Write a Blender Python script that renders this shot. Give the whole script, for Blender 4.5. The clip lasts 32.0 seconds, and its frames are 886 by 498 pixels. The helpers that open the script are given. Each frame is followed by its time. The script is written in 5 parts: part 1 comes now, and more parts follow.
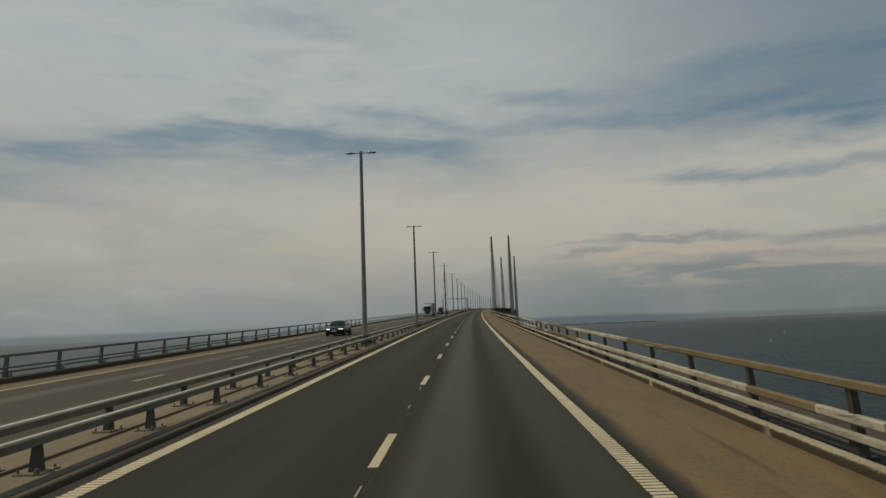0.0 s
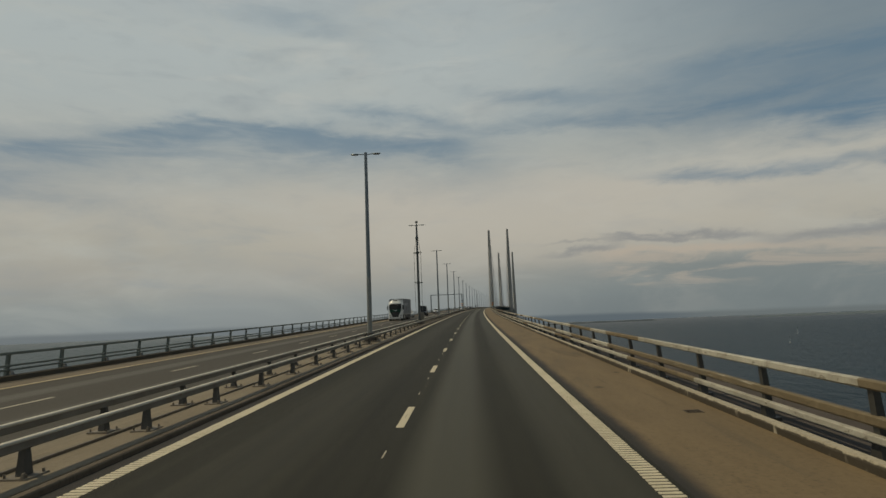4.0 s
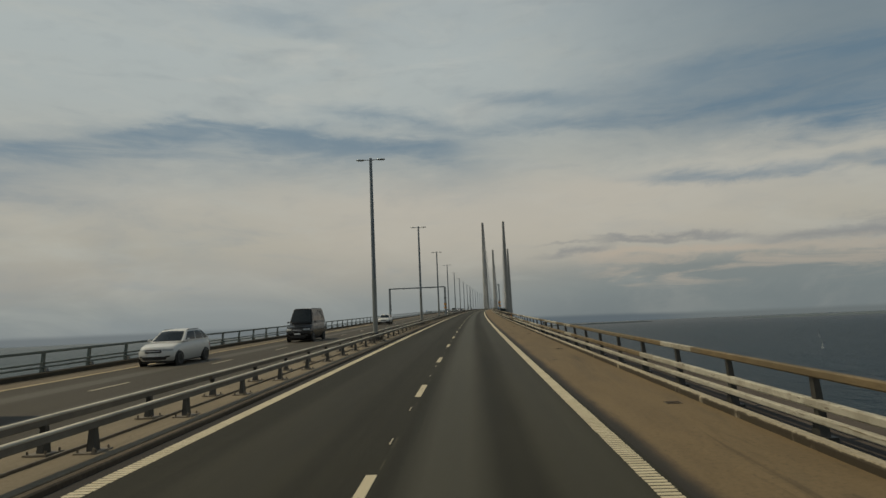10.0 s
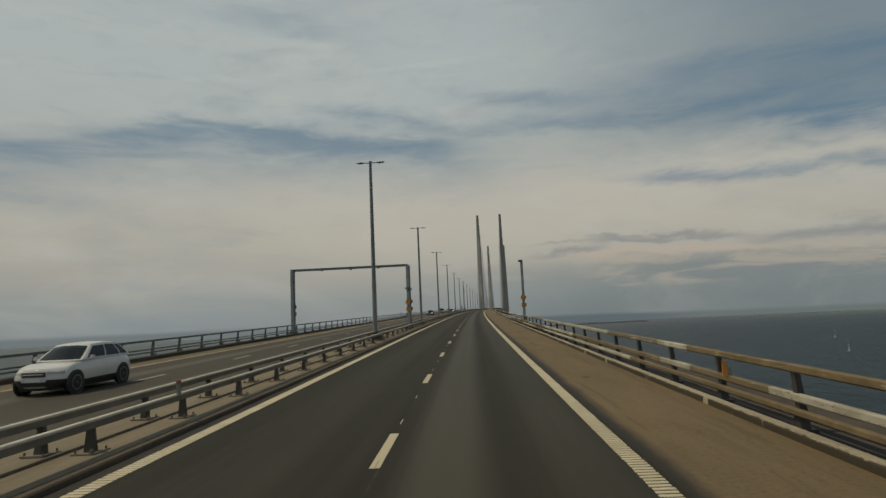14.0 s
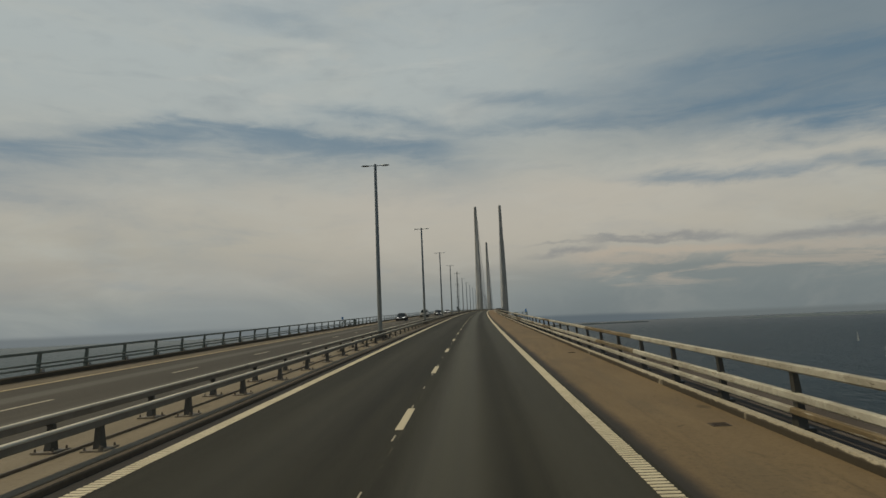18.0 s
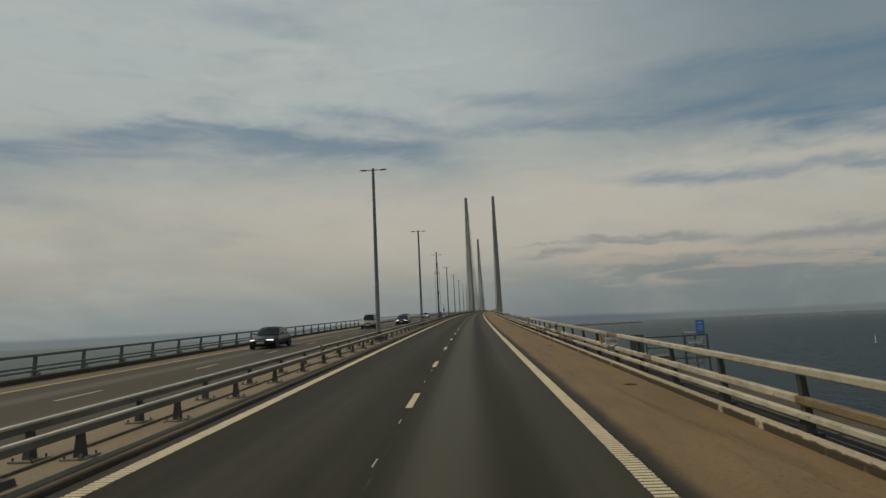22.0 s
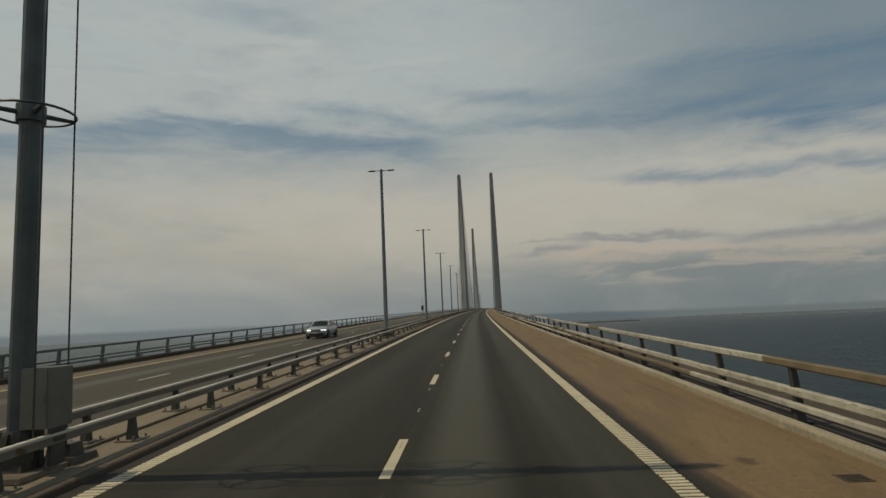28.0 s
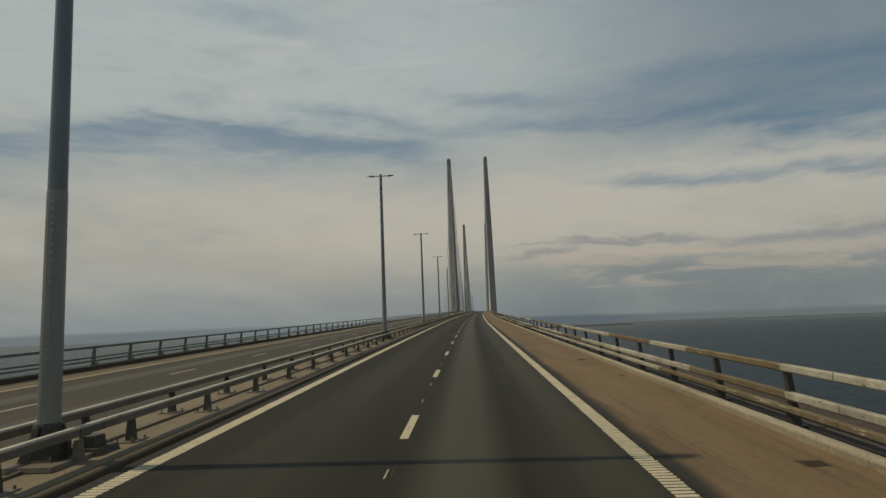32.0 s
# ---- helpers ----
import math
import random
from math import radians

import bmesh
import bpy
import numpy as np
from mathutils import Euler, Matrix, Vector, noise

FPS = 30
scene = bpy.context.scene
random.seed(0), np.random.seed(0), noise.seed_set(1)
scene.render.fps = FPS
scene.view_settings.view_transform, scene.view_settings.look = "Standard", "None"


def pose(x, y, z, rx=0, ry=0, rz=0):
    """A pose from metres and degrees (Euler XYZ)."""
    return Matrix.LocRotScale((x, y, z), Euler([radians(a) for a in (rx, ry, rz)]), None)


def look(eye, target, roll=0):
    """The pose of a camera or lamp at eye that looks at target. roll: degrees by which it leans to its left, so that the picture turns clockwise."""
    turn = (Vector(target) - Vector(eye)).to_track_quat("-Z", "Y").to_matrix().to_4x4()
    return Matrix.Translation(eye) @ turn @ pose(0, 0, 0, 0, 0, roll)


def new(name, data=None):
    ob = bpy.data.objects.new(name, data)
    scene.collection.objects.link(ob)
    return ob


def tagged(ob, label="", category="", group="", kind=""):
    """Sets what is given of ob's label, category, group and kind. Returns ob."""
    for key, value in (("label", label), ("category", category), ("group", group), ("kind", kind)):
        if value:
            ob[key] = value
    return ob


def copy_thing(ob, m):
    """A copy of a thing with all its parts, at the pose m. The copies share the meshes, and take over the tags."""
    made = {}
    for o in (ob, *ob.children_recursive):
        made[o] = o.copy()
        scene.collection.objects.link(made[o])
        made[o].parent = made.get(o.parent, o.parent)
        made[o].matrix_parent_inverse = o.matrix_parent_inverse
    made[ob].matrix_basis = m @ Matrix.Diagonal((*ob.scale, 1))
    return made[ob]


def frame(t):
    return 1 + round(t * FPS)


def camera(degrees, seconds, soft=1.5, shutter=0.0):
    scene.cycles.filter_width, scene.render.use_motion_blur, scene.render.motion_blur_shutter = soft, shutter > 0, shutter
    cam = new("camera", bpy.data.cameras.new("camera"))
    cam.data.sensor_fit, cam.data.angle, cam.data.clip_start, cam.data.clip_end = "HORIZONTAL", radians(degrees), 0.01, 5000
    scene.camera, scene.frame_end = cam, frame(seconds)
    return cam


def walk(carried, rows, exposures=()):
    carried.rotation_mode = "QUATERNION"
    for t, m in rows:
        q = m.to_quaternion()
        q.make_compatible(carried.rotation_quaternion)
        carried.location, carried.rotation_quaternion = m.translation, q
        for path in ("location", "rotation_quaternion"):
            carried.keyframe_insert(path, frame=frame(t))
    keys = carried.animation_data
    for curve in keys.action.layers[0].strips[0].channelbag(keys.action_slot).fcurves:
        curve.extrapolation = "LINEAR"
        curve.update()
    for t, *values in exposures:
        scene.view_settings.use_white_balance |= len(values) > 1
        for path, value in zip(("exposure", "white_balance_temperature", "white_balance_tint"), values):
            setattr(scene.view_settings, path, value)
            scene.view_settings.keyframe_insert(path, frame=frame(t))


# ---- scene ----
# Motorway bridge over a wide sound, driven along in the right-hand lane.
# s: metres along the driven track (y axis at the start); off: metres to its right; up: metres over the carriageway.

STEP = 36.5            # lamp spacing
LAMP0 = 38.8           # first lamp
POST = STEP / 11       # rail post spacing
DASH = 9.34            # lane line period


def track(s):
    """x, z and heading slope, grade of the driven track at s."""
    a = min(s, 800.0)
    x = 6.568e-5 * a * a - 1.1719e-9 * a ** 3
    dx = 1.3136e-4 * a - 3.5156e-9 * a * a
    x += dx * (s - a)
    b = min(s, 640.0)
    z = 0.02132 * b + 1.0202e-5 * b * b - 1.3185e-8 * b ** 3
    dz = 0.02132 + 2.0404e-5 * b - 3.9555e-8 * b * b
    c = min(max(s - 640.0, 0.0), 433.0)
    z += dz * c
    d = max(s - 1073.0, 0.0)
    z += dz * d - 0.5 * 1.03e-4 * d * d
    dz -= 1.03e-4 * d
    return x, z, dx, dz


def at(s, off=0.0, up=0.0):
    x, z, dx, dz = track(s)
    n = math.sqrt(1 + dx * dx)
    return Vector((x + off / n, s - off * dx / n, z + up))


def stand(s, off=0.0, up=0.0, turn=0.0, slope=True):
    """Pose with y along the road, x to its right."""
    x, z, dx, dz = track(s)
    m = Matrix.Translation(at(s, off, up)) @ Matrix.Rotation(-math.atan(dx) + radians(turn), 4, "Z")
    return m @ Matrix.Rotation(math.atan(dz), 4, "X") if slope else m


# ---------------------------------------------------------------- camera
EYE = 2.187
# seconds, s, offset, yaw, pitch, roll
PATH = [
    (0.0, 0.000, 0.039, 2.350, 6.914, 2.231),
    (0.5, 9.011, 0.033, 2.158, 6.982, 2.301),
    (1.0, 18.023, 0.026, 2.315, 6.858, 2.397),
    (1.5, 27.034, 0.020, 2.210, 6.986, 2.419),
    (2.0, 36.046, 0.013, 2.177, 6.833, 2.412),
    (2.5, 45.057, 0.006, 2.033, 6.802, 2.326),
    (3.0, 54.069, -0.000, 2.091, 6.835, 2.376),
    (3.5, 63.081, -0.007, 2.126, 6.881, 2.173),
    (4.0, 72.093, -0.014, 1.968, 6.768, 2.252),
    (4.5, 81.105, -0.010, 1.800, 6.936, 2.437),
    (6.5, 117.154, 0.003, 1.678, 6.791, 2.391),
    (7.0, 126.166, 0.007, 1.531, 6.839, 2.401),
    (7.5, 135.179, 0.010, 1.433, 6.853, 2.496),
    (8.0, 144.192, 0.013, 1.285, 6.896, 2.391),
    (8.5, 153.204, 0.017, 1.364, 6.856, 2.438),
    (9.0, 162.217, 0.020, 1.472, 6.902, 2.899),
    (9.5, 171.230, 0.020, 1.412, 6.885, 2.450),
    (10.0, 180.243, 0.020, 1.240, 6.888, 2.430),
    (10.5, 189.256, 0.019, 1.122, 6.894, 2.547),
    (11.0, 198.269, 0.019, 1.105, 7.013, 2.556),
    (11.5, 207.283, 0.019, 1.045, 6.954, 2.669),
    (12.0, 216.296, 0.019, 0.999, 6.886, 2.697),
    (12.5, 225.309, 0.019, 0.801, 6.937, 2.351),
    (13.0, 234.323, 0.019, 0.813, 6.829, 2.872),
    (13.5, 243.337, 0.029, 0.939, 6.868, 2.552),
    (14.0, 252.350, 0.040, 0.688, 6.851, 2.562),
    (14.5, 261.364, 0.051, 0.505, 6.944, 2.577),
    (16.5, 297.420, 0.094, 0.627, 7.080, 2.490),
    (17.0, 306.435, 0.105, 0.614, 6.919, 2.704),
    (17.5, 315.449, 0.082, 0.746, 6.963, 2.556),
    (18.0, 324.463, 0.058, 0.433, 6.842, 2.492),
    (18.5, 333.478, 0.035, 0.173, 6.884, 2.419),
    (19.0, 342.493, 0.012, -0.020, 6.821, 2.303),
    (19.5, 351.507, 0.025, -0.032, 6.941, 2.365),
    (20.0, 360.522, 0.038, -0.027, 6.892, 2.600),
    (20.5, 369.537, 0.051, -0.247, 6.970, 2.511),
    (21.0, 378.552, 0.064, -0.276, 6.861, 2.610),
    (21.5, 387.567, 0.077, -0.295, 7.018, 2.572),
    (22.0, 396.582, 0.090, -0.414, 6.921, 2.699),
    (22.5, 405.597, 0.103, -0.430, 6.784, 2.816),
    (23.0, 414.613, 0.116, -0.561, 6.972, 2.925),
    (23.5, 423.628, 0.089, -0.447, 6.930, 2.788),
    (24.0, 432.644, 0.061, -0.594, 6.804, 2.504),
    (24.5, 441.659, 0.034, -0.599, 6.898, 2.441),
    (25.0, 450.675, 0.006, -0.630, 6.886, 2.480),
    (25.5, 459.691, -0.022, -0.501, 6.852, 2.449),
    (27.5, 495.755, -0.134, -0.839, 6.646, 2.441),
    (28.0, 504.771, -0.162, -1.016, 6.609, 2.520),
    (28.5, 513.787, -0.166, -1.132, 6.741, 2.352),
    (29.0, 522.804, -0.171, -1.174, 6.676, 2.414),
    (29.5, 531.820, -0.175, -1.226, 6.832, 2.388),
    (30.0, 540.837, -0.179, -1.199, 6.568, 2.235),
    (30.5, 549.854, -0.184, -1.495, 6.588, 2.217),
    (31.0, 558.870, -0.188, -1.653, 6.645, 2.155),
    (31.5, 567.887, -0.192, -1.668, 6.691, 2.350),
    (32.0, 576.904, -0.197, -1.868, 6.797, 2.247),
]
cam = camera(72.36, 32.0, soft=1.5)
walk(cam, [(t, Matrix.Translation(at(s, off, EYE)) @ pose(0, 0, 0, 90 + pitch, roll, yaw)) for t, s, off, yaw, pitch, roll in PATH],
     exposures=[(0.0, 0.0), (32.0, 0.0)])

# ---------------------------------------------------------------- materials toolkit


def lin(r, g, b):
    f = lambda c: (c / 255 / 12.92) if c / 255 <= 0.04045 else ((c / 255 + 0.055) / 1.055) ** 2.4
    return (f(r), f(g), f(b), 1)


class Nodes:
    def __init__(self, tree):
        self.t = tree
        tree.nodes.clear()

    def n(self, kind, **kw):
        node = self.t.nodes.new(kind)
        for k, v in kw.items():
            if k.startswith("i_"):
                node.inputs[k[2:].replace("_", " ")].default_value = v
        return node

    def put(self, value, socket):
        if isinstance(value, bpy.types.NodeSocket):
            self.t.links.new(value, socket)
        else:
            socket.default_value = value

    def math(self, op, a, b=0.0, c=None):
        node = self.t.nodes.new("ShaderNodeMath")
        node.operation = op
        self.put(a, node.inputs[0])
        self.put(b, node.inputs[1])
        if c is not None:
            self.put(c, node.inputs[2])
        return node.outputs[0]

    def mix(self, fac, a, b, mode="MIX"):
        node = self.t.nodes.new("ShaderNodeMix")
        node.data_type, node.blend_type = "RGBA", mode
        self.put(fac, node.inputs[0])
        self.put(a, node.inputs[6])
        self.put(b, node.inputs[7])
        return node.outputs[2]

    def noise(self, vec, scale, detail=4.0, rough=0.55, distortion=0.0, color=False):
        node = self.t.nodes.new("ShaderNodeTexNoise")
        node.inputs["Scale"].default_value = scale
        node.inputs["Detail"].default_value = detail
        node.inputs["Roughness"].default_value = rough
        node.inputs["Distortion"].default_value = distortion
        if vec is not None:
            self.put(vec, node.inputs["Vector"])
        return node.outputs["Color" if color else "Fac"]

    def step(self, v, lo, hi, to=0.0, upto=1.0):
        node = self.t.nodes.new("ShaderNodeMapRange")
        node.interpolation_type = "SMOOTHSTEP"
        self.put(v, node.inputs[0])
        for i, x in enumerate((lo, hi, to, upto)):
            self.put(x, node.inputs[i + 1])
        return node.outputs[0]

    def stretch(self, vec, x, y, z):
        node = self.t.nodes.new("ShaderNodeMapping")
        self.put(vec, node.inputs[0])
        node.inputs["Scale"].default_value = (x, y, z)
        return node.outputs[0]

    def bump(self, height, strength, dist):
        node = self.t.nodes.new("ShaderNodeBump")
        node.inputs["Strength"].default_value = strength
        node.inputs["Distance"].default_value = dist
        self.put(height, node.inputs["Height"])
        return node.outputs[0]


def shader(name):
    m = bpy.data.materials.new(name)
    m.use_nodes = True
    k = Nodes(m.node_tree)
    out = k.n("ShaderNodeOutputMaterial")
    p = k.n("ShaderNodeBsdfPrincipled")
    k.t.links.new(p.outputs[0], out.inputs[0])
    tc = k.n("ShaderNodeTexCoord")
    return m, k, p, tc


def surface(name, a, b, rough=0.6, metal=0.0, scale=3.0, fine=40.0, relief=0.0, coat=0.0, spots=None, stretch=(1, 1, 1), object_space=True, vary=0.0, glow=0.0, shine=0.5):
    """Two-scale mottled surface between colours a and b; spots: (colour, threshold, scale)."""
    m, k, p, tc = shader(name)
    vec = k.stretch(tc.outputs["Object" if object_space else "UV"], *stretch)
    big = k.noise(vec, scale, 5, 0.6)
    small = k.noise(vec, fine, 3, 0.6)
    f = k.math("ADD", k.math("MULTIPLY", k.step(big, 0.3, 0.7), 0.7), k.math("MULTIPLY", small, 0.3))
    col = k.mix(f, (*a, 1), (*b, 1))
    if spots:
        c, th, sc = spots
        col = k.mix(k.step(k.noise(vec, sc, 6, 0.65), th, th + 0.08), col, (*c, 1))
    if vary:
        oi = k.n("ShaderNodeObjectInfo")
        col = k.mix(k.math("MULTIPLY", oi.outputs["Random"], vary), col, (*[x * 0.4 for x in a], 1))
    k.put(col, p.inputs["Base Color"])
    k.put(k.math("ADD", rough - 0.08, k.math("MULTIPLY", small, 0.16)), p.inputs["Roughness"])
    p.inputs["Metallic"].default_value = metal
    p.inputs["Coat Weight"].default_value = coat
    p.inputs["Specular IOR Level"].default_value = shine
    if glow:
        p.inputs["Emission Color"].default_value = (1.0, 0.96, 0.88, 1)
        p.inputs["Emission Strength"].default_value = glow
    if relief:
        k.put(k.bump(small, 0.5, relief), p.inputs["Normal"])
    return m


# ---------------------------------------------------------------- sky, sun
SUN_EL, SUN_AZ = radians(56), math.atan2(-1.0, 0.11)   # from +y, clockwise
sun = new("sun", bpy.data.lights.new("sun", "SUN"))
sun.data.energy, sun.data.angle, sun.data.color = 2.25, radians(0.55), (1.0, 0.85, 0.56)
sun_way = Vector((math.sin(SUN_AZ) * math.cos(SUN_EL), math.cos(SUN_AZ) * math.cos(SUN_EL), math.sin(SUN_EL)))
sun.matrix_world = look(sun_way * 300, (0, 0, 0))

world = bpy.data.worlds.new("sky")
scene.world = world
world.use_nodes = True


def build_sky():
    k = Nodes(world.node_tree)
    out = k.n("ShaderNodeOutputWorld")
    bg = k.n("ShaderNodeBackground")
    k.t.links.new(bg.outputs[0], out.inputs[0])
    sky = k.n("ShaderNodeTexSky")
    sky.sky_type, sky.sun_disc = "NISHITA", False
    sky.sun_elevation, sky.sun_rotation = SUN_EL, SUN_AZ
    sky.air_density, sky.dust_density = 1.0, 2.0
    tc = k.n("ShaderNodeTexCoord")
    sep = k.n("ShaderNodeSeparateXYZ")
    k.put(tc.outputs["Generated"], sep.inputs[0])
    x, y, z = sep.outputs
    az = k.math("MULTIPLY", k.math("ARCTAN2", x, y), 180 / math.pi)
    el = k.math("MULTIPLY", k.math("ARCSINE", z), 180 / math.pi)
    comb = k.n("ShaderNodeCombineXYZ")
    k.put(az, comb.inputs[0])
    k.put(k.math("MULTIPLY", el, 2.0), comb.inputs[1])
    vec = comb.outputs[0]
    soft = k.noise(vec, 0.035, 5, 0.55, 0.4)
    wisp = k.noise(k.stretch(vec, 0.6, 1, 1), 0.12, 6, 0.54, 0.7)
    fine = k.noise(k.stretch(vec, 0.8, 1, 1), 0.36, 4, 0.5, 0.3)
    puff = k.noise(vec, 0.085, 8, 0.62, 0.5)
    # warped coordinates give the bands ragged rims
    wa = k.math("ADD", az, k.math("MULTIPLY", k.math("SUBTRACT", soft, 0.5), 14))
    rag = k.noise(k.stretch(vec, 0.7, 1, 1), 0.42, 7, 0.62, 0.6)
    we = k.math("ADD", el, k.math("ADD", k.math("MULTIPLY", k.math("SUBTRACT", wisp, 0.5), 2.6), k.math("MULTIPLY", k.math("SUBTRACT", puff, 0.5), 2.2)))
    we = k.math("ADD", we, k.math("MULTIPLY", k.math("SUBTRACT", rag, 0.5), 1.5))

    # cloud deck colour by height over the horizon
    ramp = k.n("ShaderNodeValToRGB")
    r = ramp.color_ramp
    stops = [(0.0, (124, 131, 133)), (2.0, (141, 146, 143)), (4.5, (160, 158, 149)), (7.5, (170, 167, 155)), (11.5, (175, 173, 163)), (15.5, (169, 172, 166)),
             (19.0, (168, 175, 173)), (24.0, (169, 177, 176)), (31.0, (160, 169, 171)), (44.0, (128, 141, 152)), (60.0, (104, 122, 140))]
    while len(r.elements) < len(stops):
        r.elements.new(0.5)
    for e, (deg, c) in zip(r.elements, stops):
        e.position, e.color = deg / 60, lin(*c)
    k.put(k.math("DIVIDE", k.math("MAXIMUM", k.math("ADD", el, k.math("MULTIPLY", k.math("SUBTRACT", soft, 0.5), 3)), 0), 60), ramp.inputs[0])
    col = ramp.outputs[0]
    # large soft light and shade in the deck
    col = k.mix(k.step(wisp, 0.45, 0.75, 0, 0.40), col, lin(180, 182, 174))
    col = k.mix(k.step(soft, 0.52, 0.75, 0, 0.30), col, lin(138, 147, 150))
    col = k.mix(k.step(puff, 0.50, 0.78, 0, 0.32), col, lin(142, 149, 151))
    col = k.mix(k.step(puff, 0.46, 0.22, 0, 0.35), col, lin(180, 182, 174))
    col = k.mix(k.step(fine, 0.5, 0.8, 0, 0.18), col, lin(140, 147, 150))
    col = k.mix(k.math("MULTIPLY", k.step(el, 7, 13), k.step(k.noise(k.stretch(vec, 0.55, 1, 1), 0.20, 5, 0.55, 0.5), 0.5, 0.74, 0, 0.30)), col, lin(190, 190, 182))
    col = k.mix(k.step(k.noise(k.stretch(vec, 0.5, 1.2, 1), 0.17, 5, 0.56, 0.5), 0.52, 0.74, 0, 0.30), col, lin(136, 146, 151))
    # thicker, greyer deck high on the right
    col = k.mix(k.math("MULTIPLY", k.step(wa, 0, 34, 0, 0.82), k.step(we, 12, 18)), col, lin(106, 122, 132))

    # warm lit stretch low over the bridge
    glow = k.math("MULTIPLY", k.math("MULTIPLY", k.step(wa, -24, -6), k.step(wa, 40, 14)), k.math("MULTIPLY", k.step(we, 4.0, 8.0), k.step(we, 15.0, 10.5)))
    col = k.mix(k.math("MULTIPLY", glow, 0.42), col, lin(187, 180, 167))

    def band(a0, e0, a1, e1, thick, rim=5.0, bend=0.0, lower=None):
        """Streak from (a0, e0) to (a1, e1) in degrees; bend lifts its middle."""
        t = k.math("DIVIDE", k.math("SUBTRACT", wa, a0), a1 - a0)
        mid = k.math("MULTIPLY_ADD", t, e1 - e0, e0)
        if bend:
            mid = k.math("ADD", mid, k.math("MULTIPLY", k.math("MULTIPLY", t, k.math("SUBTRACT", 1.0, t)), 4 * bend))
        d = k.math("SUBTRACT", we, mid)
        if lower:
            g = k.math("MULTIPLY", k.step(d, -lower, 0.0), k.step(d, thick, 0.0))
        else:
            g = k.step(k.math("ABSOLUTE", d), thick, 0.0)
        ends = k.math("MULTIPLY", k.step(wa, a0 - rim, a0 + rim), k.step(wa, a1 + rim, a1 - rim))
        return k.math("MULTIPLY", g, ends)

    blue = k.mix(0.92, k.mix(1.0, sky.outputs[0], (0.05, 0.05, 0.05, 1), "MULTIPLY"), lin(84, 115, 137))
    gaps = [(band(-39, 13.4, -23, 18.2, 0.9, 4, 0.5, lower=3.8), 0.44), (band(-25, 18.5, 1, 16.4, 0.9, 4, lower=3.2), 0.48), (band(-46, 13.2, 5, 15.8, 1.8, 6, 3.0, lower=7.0), 0.36),
            (band(-12, 19.9, 1, 18.6, 1.3, 4), 0.48), (band(-1, 17.8, 42, 17.2, 1.3, 6), 0.38), (band(10, 18.8, 60, 17.4, 3.6, 9), 0.34), (band(3, 20.8, 12, 19.7, 1.1, 4), 0.35), (band(25, 15.6, 62, 13.0, 2.6, 7), 0.80),
            (band(20, 20.7, 60, 18.4, 1.5, 6), 0.42), (band(17, 12.4, 45, 10.2, 1.15, 4), 0.52), (band(-55, 12.0, -30, 11.0, 2.0, 4), 0.25),
            (band(30, 25, 70, 22, 2.0, 8), 0.30), (band(-21, 27.4, -8, 26.4, 1.3, 5), 0.24)]
    torn = k.step(k.noise(k.stretch(vec, 0.45, 1.3, 1), 0.22, 7, 0.62, 0.5), 0.30, 0.62, 0.50, 1.10)
    for g, w in gaps:
        col = k.mix(k.math("MULTIPLY", k.math("MULTIPLY", g, torn), w), col, blue)
    # grey-blue shade low on the right, with dim streaks, lit rims and warm breaks in it
    low = k.math("MULTIPLY", k.step(wa, -6, 20), k.step(we, 5.6, 3.2))
    col = k.mix(k.math("MULTIPLY", low, 0.72), col, lin(112, 122, 123))
    col = k.mix(k.math("MULTIPLY", low, k.step(puff, 0.44, 0.66, 0, 0.55)), col, lin(144, 147, 143))
    col = k.mix(k.math("MULTIPLY", k.step(wa, 12, -6), k.math("MULTIPLY", k.step(we, 4.5, 0.5), k.step(wa, -28, -8, 0, 0.55))), col, lin(138, 142, 140))
    broken = k.noise(k.stretch(vec, 0.35, 1, 1), 0.30, 6, 0.6, 0.6)
    warm = k.math("MULTIPLY", k.math("MULTIPLY", k.step(wa, 8, 16), k.step(broken, 0.48, 0.62)), k.math("MULTIPLY", k.step(we, 1.6, 3.4), k.step(we, 6.2, 4.8)))
    col = k.mix(k.math("MULTIPLY", warm, 0.62), col, lin(172, 162, 148))
    for g, w in [(band(12, 5.3, 27, 5.1, 0.75, 4), 0.70), (band(27, 4.9, 45, 4.6, 0.7, 4), 0.45)]:
        col = k.mix(k.math("MULTIPLY", g, w), col, lin(178, 166, 150))
    for g, w in [(band(13, 6.5, 25, 6.4, 0.55, 3), 0.62), (band(26, 5.8, 48, 6.2, 0.95, 4), 0.60), (band(7.5, 5.5, 14, 5.9, 0.4, 2), 0.55), (band(8, 6.55, 12, 6.5, 0.25, 2), 0.4)]:
        col = k.mix(k.math("MULTIPLY", g, w), col, lin(124, 127, 130))
    # dim heaped cloud low on the left
    for a, e, w in [(-29.5, 7.0, 3.0), (-34.5, 3.2, 3.0), (-23, 2.6, 3.5), (-18, 1.8, 3.5)]:
        dd = k.math("SQRT", k.math("ADD", k.math("POWER", k.math("DIVIDE", k.math("SUBTRACT", wa, a), w), 2), k.math("POWER", k.math("DIVIDE", k.math("SUBTRACT", we, e), w * 0.55), 2)))
        col = k.mix(k.step(dd, 1.6, 0.0, 0, 0.15), col, lin(124, 132, 136))
    # hazy far water and shore under the horizon
    left = k.step(az, 6, -4)
    col = k.mix(k.step(el, 3.2, 0.0, 0, 0.38), col, k.mix(k.step(az, -2, 14), lin(130, 138, 138), lin(111, 119, 119)))
